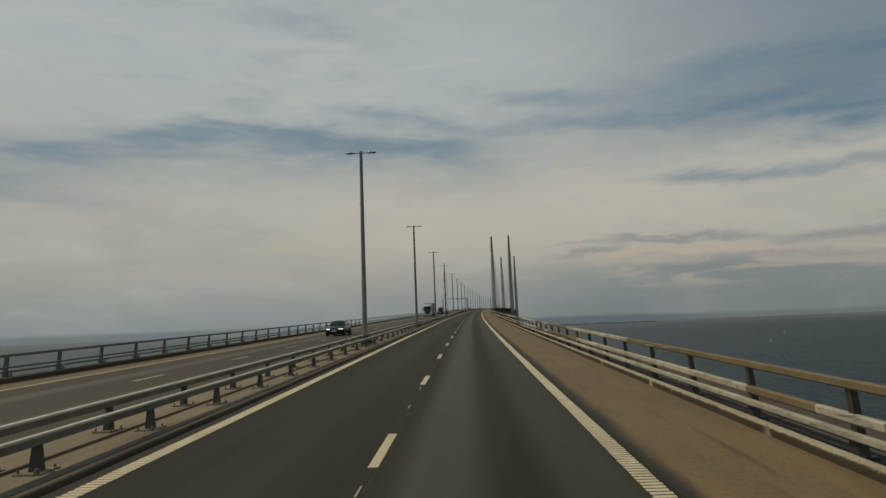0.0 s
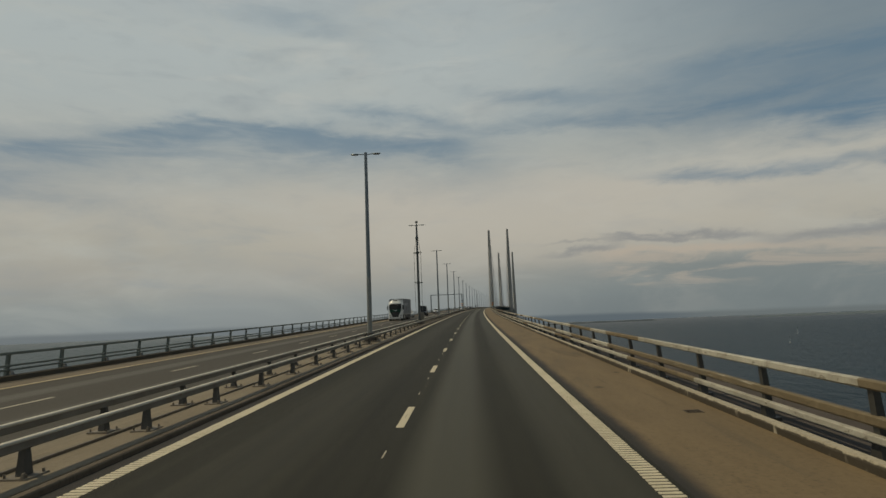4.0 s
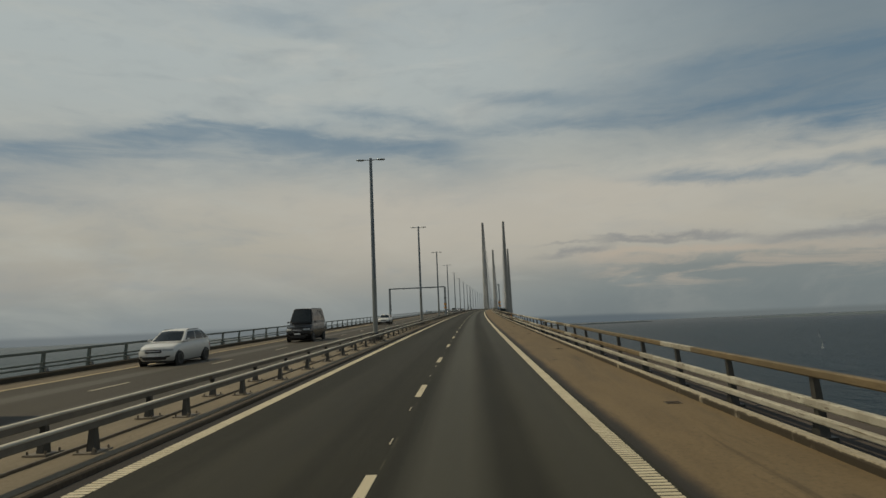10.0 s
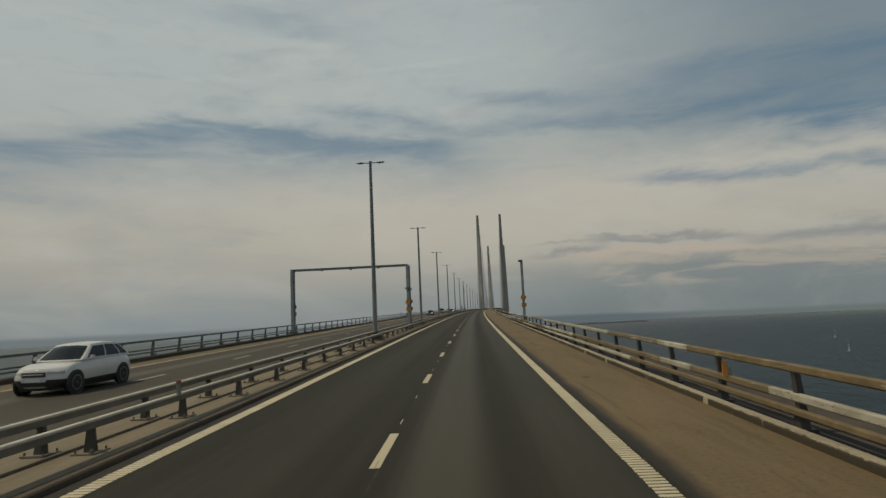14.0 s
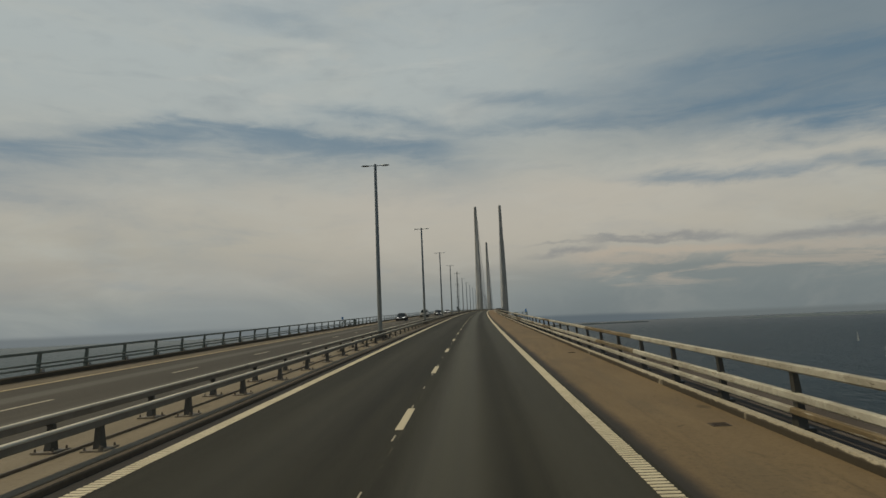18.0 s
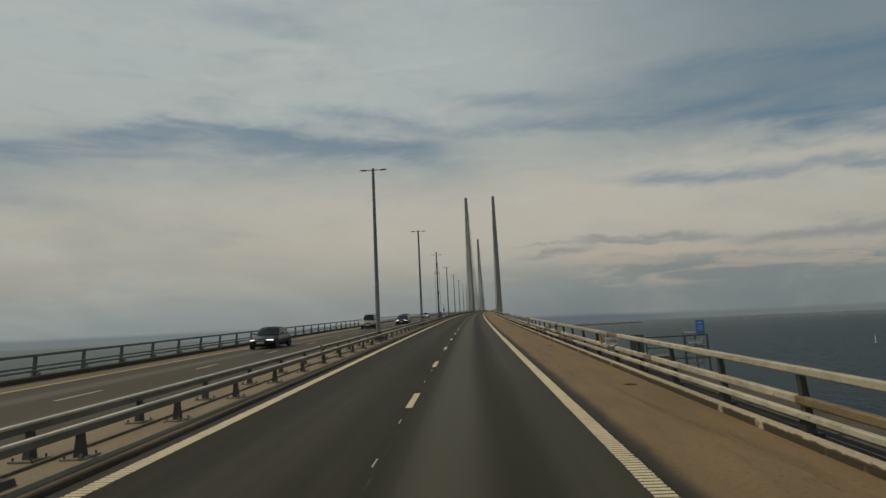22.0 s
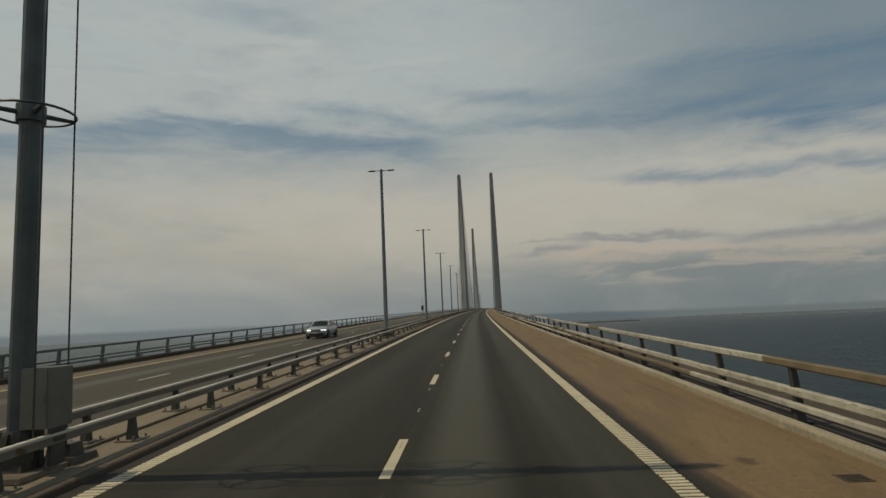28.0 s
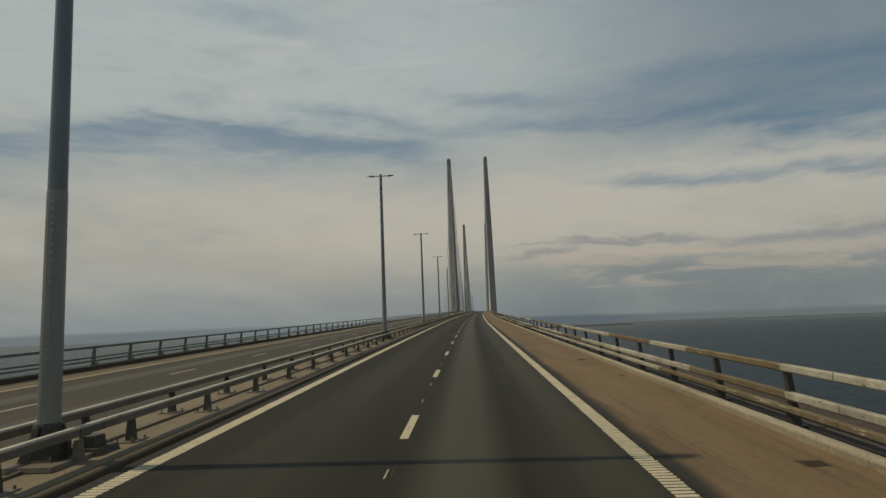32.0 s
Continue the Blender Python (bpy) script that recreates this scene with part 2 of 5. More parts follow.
    rim = k.math("ADD", el, k.math("MULTIPLY", k.math("SUBTRACT", fine, 0.5), 0.10))
    far_water = k.mix(k.step(az, 17, 23), lin(88, 98, 104), lin(102, 109, 109))
    edge = k.math("SUBTRACT", rim, k.math("MULTIPLY", k.step(az, 12, 24), -0.16))
    col = k.mix(k.step(edge, 0.30, -0.12, 0, 0.88), col, k.mix(left, far_water, lin(108, 115, 117)))
    k.put(col, bg.inputs[0])
    bg.inputs[1].default_value = 1.0


build_sky()

# ---------------------------------------------------------------- materials


def road_surface(name, dark, light, lanes, streak=True):
    """Bitumen with grain, patches and lengthways wear; lanes: offsets of the paler strips between the wheel paths."""
    m, k, p, tc = shader(name)
    uv = tc.outputs["UV"]
    sep = k.n("ShaderNodeSeparateXYZ")
    k.put(uv, sep.inputs[0])
    off = sep.outputs[0]
    grain = k.noise(uv, 55, 3, 0.7)
    chips = k.n("ShaderNodeTexVoronoi")
    chips.inputs["Scale"].default_value = 120
    k.put(uv, chips.inputs["Vector"])
    patch = k.noise(k.stretch(uv, 0.8, 0.06, 1), 1.0, 5, 0.6)
    run = k.noise(k.stretch(uv, 1.6, 0.012, 1), 2.0, 4, 0.6)
    f = k.math("ADD", k.math("MULTIPLY", k.step(patch, 0.25, 0.75), 0.18), k.math("MULTIPLY", k.step(run, 0.3, 0.7), 0.14))
    gloss = None
    for o, w, a in lanes:
        wob = k.math("ADD", off, k.math("MULTIPLY", k.math("SUBTRACT", run, 0.5), 0.25))
        strip = k.math("MULTIPLY", k.step(k.math("ABSOLUTE", k.math("SUBTRACT", wob, o)), w, w * 0.25), a)
        gloss = strip if gloss is None else k.math("ADD", gloss, strip)
        f = k.math("ADD", f, strip)
    f = k.math("ADD", f, k.math("MULTIPLY", k.math("SUBTRACT", grain, 0.5), 0.55))
    if lanes:
        # paving joint beside the lane marks, open in places
        joint = k.math("MULTIPLY", k.step(k.math("ABSOLUTE", k.math("ADD", off, 1.33)), 0.022, 0.010), k.step(k.noise(k.stretch(uv, 0.1, 0.8, 1), 1.0, 4, 0.7), 0.50, 0.60))
        f = k.math("ADD", f, k.math("MULTIPLY", joint, 0.55))
    f = k.math("MAXIMUM", k.math("MINIMUM", f, 1.0), 0.0)
    col = k.mix(f, (*dark, 1), (*light, 1))
    k.put(col, p.inputs["Base Color"])
    rough = k.math("MULTIPLY_ADD", grain, 0.2, 0.66)
    if gloss is not None:
        # the strip polished by traffic shines more
        rough = k.math("SUBTRACT", rough, k.math("MULTIPLY", gloss, 0.30))
        k.put(k.math("MULTIPLY_ADD", gloss, 0.24, 0.22), p.inputs["Specular IOR Level"])
    else:
        p.inputs["Specular IOR Level"].default_value = 0.16
    k.put(rough, p.inputs["Roughness"])
    h = k.math("ADD", grain, k.math("MULTIPLY", chips.outputs["Distance"], 1.2))
    k.put(k.bump(h, 0.35, 0.004), p.inputs["Normal"])
    return m


def sep_s(k, uv):
    """Distance along the road, from the uv."""
    sep = k.n("ShaderNodeSeparateXYZ")
    k.put(uv, sep.inputs[0])
    return sep.outputs[1]


def shoulder_surface(name, a, b, dark, edge=False, face=None):
    m, k, p, tc = shader(name)
    uv = tc.outputs["UV"]
    grain = k.noise(uv, 60, 3, 0.7)
    patch = k.noise(k.stretch(uv, 1.0, 0.22, 1), 0.9, 6, 0.62, 0.5)
    stain = k.noise(k.stretch(uv, 1.4, 0.09, 1), 1.1, 6, 0.65, 1.2)
    speck = k.noise(uv, 9, 5, 0.7)
    f = k.math("ADD", k.math("MULTIPLY", k.step(patch, 0.30, 0.70), 0.55), k.math("MULTIPLY", k.step(speck, 0.3, 0.7), 0.38))
    f = k.math("ADD", f, k.math("MULTIPLY", grain, 0.25))
    col = k.mix(f, (*a, 1), (*b, 1))
    # greyish washed stretches and long tyre marks
    wash = k.noise(k.stretch(uv, 0.9, 0.16, 1), 0.8, 5, 0.6, 1.5)
    col = k.mix(k.step(wash, 0.50, 0.66, 0, 0.32), col, (a[1] * 1.08, a[1] * 0.90, a[1] * 0.60, 1))
    col = k.mix(k.step(wash, 0.44, 0.32, 0, 0.35), col, (b[0] * 1.12, b[1] * 1.1, b[2] * 1.05, 1))
    col = k.mix(k.step(stain, 0.54, 0.72, 0, 0.50), col, (*dark, 1))
    col = k.mix(k.step(k.noise(k.stretch(uv, 1.0, 0.6, 1), 2.4, 7, 0.75, 0.8), 0.58, 0.74, 0, 0.5), col, (*dark, 1))
    col = k.mix(k.step(k.noise(uv, 14, 5, 0.75), 0.50, 0.68, 0, 0.42), col, (*dark, 1))
    if edge:
        # redder, paler surfacing farther along
        col = k.mix(k.step(sep_s(k, uv), 270, 540, 0, 0.9), col, k.mix(1.0, col, (1.17, 1.09, 1.10, 1), "MULTIPLY"))
        # sparse oil drips
        drip = k.n("ShaderNodeTexVoronoi")
        drip.inputs["Scale"].default_value = 0.55
        k.put(k.stretch(uv, 1.6, 0.9, 1), drip.inputs["Vector"])
        pick = k.n("ShaderNodeSeparateColor")
        k.put(drip.outputs["Color"], pick.inputs[0])
        d = k.math("ADD", drip.outputs["Distance"], k.math("MULTIPLY", k.math("SUBTRACT", speck, 0.5), 0.14))
        col = k.mix(k.math("MULTIPLY", k.math("MULTIPLY", k.step(d, 0.15, 0.05), k.math("GREATER_THAN", pick.outputs[0], 0.72)), 0.6), col, (*[c * 0.6 for c in dark], 1))
    if face:
        # dirt on the inner face, broken by pale washed runs
        sep = k.n("ShaderNodeSeparateXYZ")
        k.put(uv, sep.inputs[0])
        ragged = k.noise(k.stretch(uv, 3.0, 2.2, 1), 1.6, 6, 0.7, 0.6)
        x = k.math("ADD", sep.outputs[0], k.math("MULTIPLY", k.math("SUBTRACT", ragged, 0.5), 0.10))
        run = k.noise(k.stretch(uv, 0.5, 1.0, 1), 1.25, 4, 0.6)
        dirty = k.math("MULTIPLY", k.step(x, face + 0.015, face - 0.015), k.step(run, 0.66, 0.58))
        # the last stretch of kerb is newer and cleaner
        dirty = k.math("MULTIPLY", dirty, k.step(sep.outputs[1], 484, 494, 1.0, 0.25))
        col = k.mix(k.math("MULTIPLY", dirty, 0.95), col, (*dark, 1))
    if edge:
        # bare bitumen beside the line, fading into settled sand
        sep = k.n("ShaderNodeSeparateXYZ")
        k.put(uv, sep.inputs[0])
        x = k.math("ADD", sep.outputs[0], k.math("MULTIPLY", k.math("SUBTRACT", k.noise(k.stretch(uv, 1, 0.35, 1), 1.3, 6, 0.7), 0.5), 0.32))
        col = k.mix(k.step(x, 2.42, 2.76), (0.026, 0.023, 0.019, 1), col)
    k.put(col, p.inputs["Base Color"])
    k.put(k.math("MULTIPLY_ADD", grain, 0.15, 0.70), p.inputs["Roughness"])
    p.inputs["Specular IOR Level"].default_value = 0.25
    k.put(k.bump(k.math("ADD", grain, patch), 0.4, 0.004), p.inputs["Normal"])
    return m


def parapet_paint():
    """Pale weathered paint; lengths of each rail are worn through to brown, with chips and sharp ends."""
    m, k, p, tc = shader("weathered_parapet_rail")
    v = tc.outputs["Object"]
    sep = k.n("ShaderNodeSeparateXYZ")
    k.put(tc.outputs["UV"], sep.inputs[0])
    # which of the three rails this is, so that each wears in its own lengths
    rail = k.math("ADD", k.math("GREATER_THAN", sep.outputs[0], 5.53), k.math("GREATER_THAN", sep.outputs[0], 5.80))
    cell = k.n("ShaderNodeTexVoronoi")
    cell.voronoi_dimensions = "1D"
    cell.inputs["Scale"].default_value = 0.33
    cell.inputs["Randomness"].default_value = 0.9
    k.put(k.math("MULTIPLY_ADD", rail, 731.3, sep.outputs[1]), cell.inputs["W"])
    tint = k.n("ShaderNodeSeparateColor")
    k.put(cell.outputs["Color"], tint.inputs[0])
    patch = k.noise(k.stretch(v, 1, 0.6, 1), 1.6, 6, 0.7, 0.8)
    chip = k.noise(k.stretch(v, 3, 1, 3), 5.0, 5, 0.7)
    streak = k.noise(k.stretch(v, 9, 0.35, 9), 2.6, 5, 0.65, 0.3)
    pale = k.mix(k.step(patch, 0.35, 0.65), (0.29, 0.272, 0.220, 1), (0.47, 0.45, 0.38, 1))
    pale = k.mix(k.math("MULTIPLY", tint.outputs[2], 0.45), pale, (0.19, 0.172, 0.135, 1))
    brown = k.mix(k.step(patch, 0.35, 0.65), (0.120, 0.088, 0.047, 1), (0.185, 0.140, 0.080, 1))
    brown = k.mix(k.math("MULTIPLY", tint.outputs[1], 0.6), brown, (0.135, 0.118, 0.082, 1))
    mark = k.n("ShaderNodeAttribute")
    mark.attribute_name = "worn"
    base = k.math("MULTIPLY_ADD", mark.outputs["Fac"], 0.42, k.math("MULTIPLY_ADD", tint.outputs[0], 0.26, 0.22))
    wear = k.math("ADD", base, k.math("MULTIPLY", k.math("SUBTRACT", streak, 0.5), 1.1))
    col = k.mix(k.step(wear, 0.54, 0.61), pale, brown)
    col = k.mix(k.step(chip, 0.60, 0.65, 0, 0.75), col, (0.095, 0.075, 0.048, 1))
    k.put(col, p.inputs["Base Color"])
    p.inputs["Roughness"].default_value = 0.7
    p.inputs["Specular IOR Level"].default_value = 0.25
    k.put(k.bump(chip, 0.4, 0.004), p.inputs["Normal"])
    return m


ASPHALT = road_surface("asphalt", (0.0096, 0.0090, 0.0050), (0.0650, 0.0596, 0.0368), [(-0.40, 0.85, 0.42), (1.55, 0.85, 0.24), (-3.3, 1.1, 0.10)])
ASPHALT_FAR = road_surface("asphalt_older", (0.0440, 0.0385, 0.0295), (0.0920, 0.0800, 0.0600), [(-10.2, 0.7, 0.35), (-13.9, 0.8, 0.35)])
GUTTER = road_surface("gutter_asphalt", (0.030, 0.028, 0.026), (0.062, 0.057, 0.052), [])
SHOULDER = shoulder_surface("worn_shoulder", (0.112, 0.0800, 0.0425), (0.166, 0.1200, 0.0645), (0.040, 0.0305, 0.0175), edge=True)
SHOULDER_FAR = shoulder_surface("worn_shoulder_far", (0.1080, 0.0850, 0.0575), (0.1520, 0.1225, 0.0845), (0.0748, 0.0581, 0.0396))
MEDIAN = shoulder_surface("median_concrete", (0.1460, 0.1200, 0.0820), (0.2030, 0.1690, 0.1180), (0.0700, 0.0570, 0.0400))
KERB = shoulder_surface("kerb_concrete", (0.245, 0.212, 0.150), (0.375, 0.335, 0.255), (0.034, 0.027, 0.018), face=4.790)
# far kerb's whole colour darkened to hold the shade of its inner face
KERBSHADE = shoulder_surface("shade_dark_kerb", (0.045, 0.038, 0.028), (0.080, 0.068, 0.050), (0.025, 0.021, 0.016))
KERBMEDIAN = shoulder_surface("dark_median_kerb", (0.060, 0.047, 0.033), (0.115, 0.092, 0.066), (0.030, 0.024, 0.018))
CONCRETE = surface("pylon_concrete", (0.27, 0.265, 0.245), (0.36, 0.35, 0.325), 0.9, shine=0.2, scale=0.05, fine=0.6)
# darker than the deck concrete: shade under the parapet is in the colour
LEDGE = surface("dark_edge_beam", (0.055, 0.047, 0.041), (0.095, 0.082, 0.072), 0.9, shine=0.08, scale=0.8, fine=8)
DECK = surface("deck_concrete", (0.17, 0.17, 0.165), (0.25, 0.25, 0.24), 0.85, scale=0.1, fine=2)
PAINT = surface("road_paint", (0.3872, 0.3344, 0.2200), (0.5280, 0.4664, 0.3256), 0.6, scale=1.5, fine=30, object_space=False)
RIBPAINT = surface("ribbed_line_paint", (0.43, 0.375, 0.255), (0.57, 0.505, 0.36), 0.6, scale=1.5, fine=30, object_space=False)
PAINT_OLD = surface("worn_road_paint", (0.2816, 0.2464, 0.1760), (0.4048, 0.3608, 0.2640), 0.65, scale=1.0, fine=25, object_space=False)
PAINT_FAR = surface("yellowed_road_paint", (0.2992, 0.2288, 0.1144), (0.3696, 0.2904, 0.1584), 0.65, scale=0.6, fine=20, object_space=False)
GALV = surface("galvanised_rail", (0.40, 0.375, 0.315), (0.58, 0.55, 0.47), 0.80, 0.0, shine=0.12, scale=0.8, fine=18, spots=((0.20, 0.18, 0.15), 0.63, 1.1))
# web darker than the cap: the rail's shaded side is put into this tone
WEBSHADE = surface("shade_toned_web", (0.120, 0.108, 0.088), (0.195, 0.178, 0.150), 0.75, 0.0, shine=0.15, scale=1.2, fine=18, spots=((0.10, 0.075, 0.045), 0.62, 1.4))
RUSTY = parapet_paint()
POSTS = surface("dark_painted_steel", (0.040, 0.040, 0.036), (0.075, 0.073, 0.065), 0.55, 0.2, scale=4, fine=40, vary=0.3)
PLATE = surface("base_plate_steel", (0.105, 0.088, 0.066), (0.175, 0.150, 0.115), 0.6, 0.2, scale=6, fine=40)
PARAPET_FAR = surface("grey_green_steel", (0.085, 0.108, 0.100), (0.145, 0.170, 0.158), 0.5, 0.2, scale=2, fine=20)
SLEEVE = surface("galvanised_sleeve", (0.16, 0.172, 0.168), (0.26, 0.272, 0.262), 0.45, 0.40, scale=1.4, fine=20, stretch=(1, 1, 0.3))
SLEEVEBARS = surface("sleeve_reflection_bars", (0.175, 0.19, 0.187), (0.25, 0.265, 0.258), 0.45, 0.30, scale=4, fine=20)
POLE = surface("galvanised_pole", (0.102, 0.124, 0.140), (0.178, 0.208, 0.228), 0.45, 0.40, scale=1.4, fine=20, stretch=(1, 1, 0.3))
MASTPAINT = surface("dark_mast_paint", (0.054, 0.066, 0.069), (0.096, 0.111, 0.113), 0.5, 0.3, scale=2, fine=20)
LAMPHEAD = surface("lamp_housing", (0.26, 0.30, 0.32), (0.36, 0.41, 0.43), 0.4, 0.3, scale=5, fine=30)
CABINET = surface("cabinet_paint", (0.115, 0.115, 0.095), (0.165, 0.16, 0.135), 0.55, 0.1, scale=2, fine=20)
GANTRY = surface("gantry_steel", (0.27, 0.285, 0.275), (0.37, 0.385, 0.375), 0.5, 0.15, scale=1.2, fine=14, stretch=(1, 1, 0.4))
GALVPOST = surface("bright_galvanised_post", (0.27, 0.29, 0.295), (0.37, 0.39, 0.39), 0.5, 0.0, shine=0.3, scale=1.2, fine=14, stretch=(1, 1, 0.4))
GANTRYDARK = surface("gantry_box_dark", (0.10, 0.125, 0.140), (0.15, 0.175, 0.190), 0.5, 0.2, scale=2, fine=20)
SIGNRED = surface("sign_red", (0.42, 0.045, 0.03), (0.50, 0.06, 0.04), 0.4, scale=8, fine=40)
SIGNFADED = surface("faded_red", (0.22, 0.075, 0.055), (0.30, 0.11, 0.08), 0.5, scale=9, fine=40)
SIGNDULL = surface("dull_white", (0.16, 0.155, 0.14), (0.30, 0.29, 0.26), 0.5, scale=9, fine=40)
SIGNYELLOW = surface("sign_yellow", (0.62, 0.36, 0.03), (0.70, 0.42, 0.05), 0.4, scale=8, fine=40)
SIGNORANGE = surface("sign_orange", (0.62, 0.24, 0.03), (0.70, 0.29, 0.04), 0.4, scale=8, fine=40)
SIGNBLUE = surface("sign_blue", (0.03, 0.22, 0.56), (0.04, 0.26, 0.64), 0.5)
SIGNBLACK = surface("sign_black", (0.02, 0.02, 0.02), (0.03, 0.03, 0.03), 0.4)
SIGNBACK = surface("sign_back_grey", (0.07, 0.075, 0.08), (0.10, 0.105, 0.11), 0.5, 0.3)
RUBBER = surface("tyre_rubber", (0.018, 0.018, 0.018), (0.03, 0.03, 0.03), 0.8, scale=6, fine=50)
RIM = surface("alloy_rim", (0.20, 0.20, 0.20), (0.30, 0.30, 0.30), 0.4, 0.7)
CHROME = surface("bright_trim", (0.5, 0.5, 0.5), (0.6, 0.6, 0.6), 0.2, 0.9)
PLASTIC = surface("black_plastic", (0.018, 0.018, 0.019), (0.03, 0.03, 0.03), 0.6)
CARGLASS = surface("tinted_glass", (0.012, 0.016, 0.018), (0.02, 0.024, 0.026), 0.06, shine=0.3)
HEADLIGHT = surface("headlamp_lens", (0.22, 0.23, 0.23), (0.42, 0.43, 0.43), 0.10, coat=0.5)
HEADLIT = surface("lit_headlamp", (0.75, 0.75, 0.72), (0.85, 0.85, 0.82), 0.12, coat=0.5, glow=1.3)
PLATEWHITE = surface("plate_white", (0.6, 0.6, 0.58), (0.7, 0.7, 0.68), 0.4)
IRON = surface("cast_iron", (0.040, 0.028, 0.016), (0.075, 0.052, 0.030), 0.7, scale=8, fine=40)
TRAILERMARK = surface("faded_trailer_marking", (0.22, 0.235, 0.25), (0.30, 0.315, 0.33), 0.5, scale=2.2, fine=30)
SAIL = surface("sailcloth", (0.75, 0.74, 0.70), (0.85, 0.84, 0.80), 0.7)
HULL = surface("white_hull", (0.6, 0.6, 0.58), (0.7, 0.7, 0.68), 0.4)
# the blue-grey haze of distance is mixed into the shore's base colour
LAND = surface("haze_toned_shore", (0.075, 0.100, 0.118), (0.095, 0.118, 0.130), 0.95, scale=0.004, fine=0.03)
WOODS = surface("far_woods", (0.022, 0.034, 0.042), (0.034, 0.046, 0.052), 0.95, scale=0.004, fine=0.03)
CABLE = surface("stay_cable", (0.22, 0.23, 0.24), (0.28, 0.29, 0.30), 0.5)


def water_surface():
    m, k, p, tc = shader("sea_water")
    v = tc.outputs["Object"]
    big = k.noise(v, 0.004, 5, 0.6)
    swell = k.noise(k.stretch(v, 1, 0.5, 1), 0.03, 6, 0.65)
    chop = k.noise(k.stretch(v, 1, 0.6, 1), 0.16, 6, 0.65)
    col = k.mix(k.step(big, 0.3, 0.7), (0.004, 0.016, 0.026, 1), (0.006, 0.021, 0.033, 1))
    # paler base colour west of the bridge stands in for sun glitter and haze
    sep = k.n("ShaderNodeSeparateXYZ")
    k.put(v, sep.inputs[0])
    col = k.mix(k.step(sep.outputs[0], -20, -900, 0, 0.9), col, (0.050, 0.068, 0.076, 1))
    k.put(col, p.inputs["Base Color"])
    p.inputs["Specular IOR Level"].default_value = 0.13
    p.inputs["IOR"].default_value = 1.33
    h = k.math("ADD", k.math("MULTIPLY", swell, 2.2), chop)
    # the waves flatten out with distance from the bridge
    far = k.math("SQRT", k.math("ADD", k.math("POWER", k.math("SUBTRACT", sep.outputs[0], 60), 2), k.math("POWER", k.math("SUBTRACT", sep.outputs[1], 500), 2)))
    b = k.t.nodes.new("ShaderNodeBump")
    b.inputs["Distance"].default_value = 2.4
    k.put(h, b.inputs["Height"])
    k.put(k.step(far, 900, 4200, 1.0, 0.35), b.inputs["Strength"])
    k.put(k.step(far, 1200, 5000, 0.36, 0.30), p.inputs["Roughness"])
    k.put(b.outputs[0], p.inputs["Normal"])
    return m


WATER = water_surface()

# ---------------------------------------------------------------- mesh toolkit


def part(name, bm, material, parent=None, label="", world=False, smooth=False):
    """Link a bmesh or mesh as one object, under parent where given."""
    if isinstance(bm, bmesh.types.BMesh):
        me = bpy.data.meshes.new(name)
        bmesh.ops.recalc_face_normals(bm, faces=bm.faces)
        bm.to_mesh(me)
        bm.free()
    else:
        me = bm
    if material and not me.materials:
        me.materials.append(material)
    if smooth:
        me.shade_smooth()
    ob = new(name, me)
    if parent:
        ob.parent = parent
        if world:
            ob.matrix_parent_inverse = parent.matrix_basis.inverted()
    if label:
        ob["label"] = label
    return ob


def thing(name, m, label, category, group="", kind=""):
    e = new(name)
    e.empty_display_size = 0.3
    e.matrix_basis = m
    return tagged(e, label, category, group, kind)


def box(bm, cx, cy, cz, sx, sy, sz, m=None, top=1.0, topy=None):
    """Box; top scales its upper face in x (and y)."""
    ty = top if topy is None else topy
    vs = []
    for z, kx, ky in ((-0.5, 1, 1), (0.5, top, ty)):
        for x, y in ((-0.5, -0.5), (0.5, -0.5), (0.5, 0.5), (-0.5, 0.5)):
            c = Vector((cx + x * sx * kx, cy + y * sy * ky, cz + z * sz))
            vs.append(bm.verts.new(m @ c if m else c))
    for f in ((3, 2, 1, 0), (4, 5, 6, 7), (0, 1, 5, 4), (1, 2, 6, 5), (2, 3, 7, 6), (3, 0, 4, 7)):
        bm.faces.new([vs[i] for i in f])
    return vs


def tube(bm, a, b, ra, rb=None, sides=10, caps=True):
    rb = ra if rb is None else rb
    a, b = Vector(a), Vector(b)
    q = (b - a).to_track_quat("Z", "Y").to_matrix()
    rings = []
    for c, r in ((a, ra), (b, rb)):
        rings.append([bm.verts.new(c + q @ Vector((r * math.cos(2 * math.pi * i / sides), r * math.sin(2 * math.pi * i / sides), 0))) for i in range(sides)])
    for i in range(sides):
        bm.faces.new((rings[0][i], rings[0][(i + 1) % sides], rings[1][(i + 1) % sides], rings[1][i]))
    if caps:
        bm.faces.new(rings[0][::-1])
        bm.faces.new(rings[1])


def lathe(bm, profile, sides=16, cap=True, m=None):
    """Profile of (radius, z) turned about z."""
    rings = []
    for r, z in profile:
        ring = []
        for i in range(sides):
            c = Vector((r * math.cos(2 * math.pi * i / sides), r * math.sin(2 * math.pi * i / sides), z))
            ring.append(bm.verts.new(m @ c if m else c))
        rings.append(ring)
    for p, q in zip(rings, rings[1:]):
        for i in range(sides):
            bm.faces.new((p[i], p[(i + 1) % sides], q[(i + 1) % sides], q[i]))
    if cap:
        bm.faces.new(rings[0][::-1])
        bm.faces.new(rings[-1])


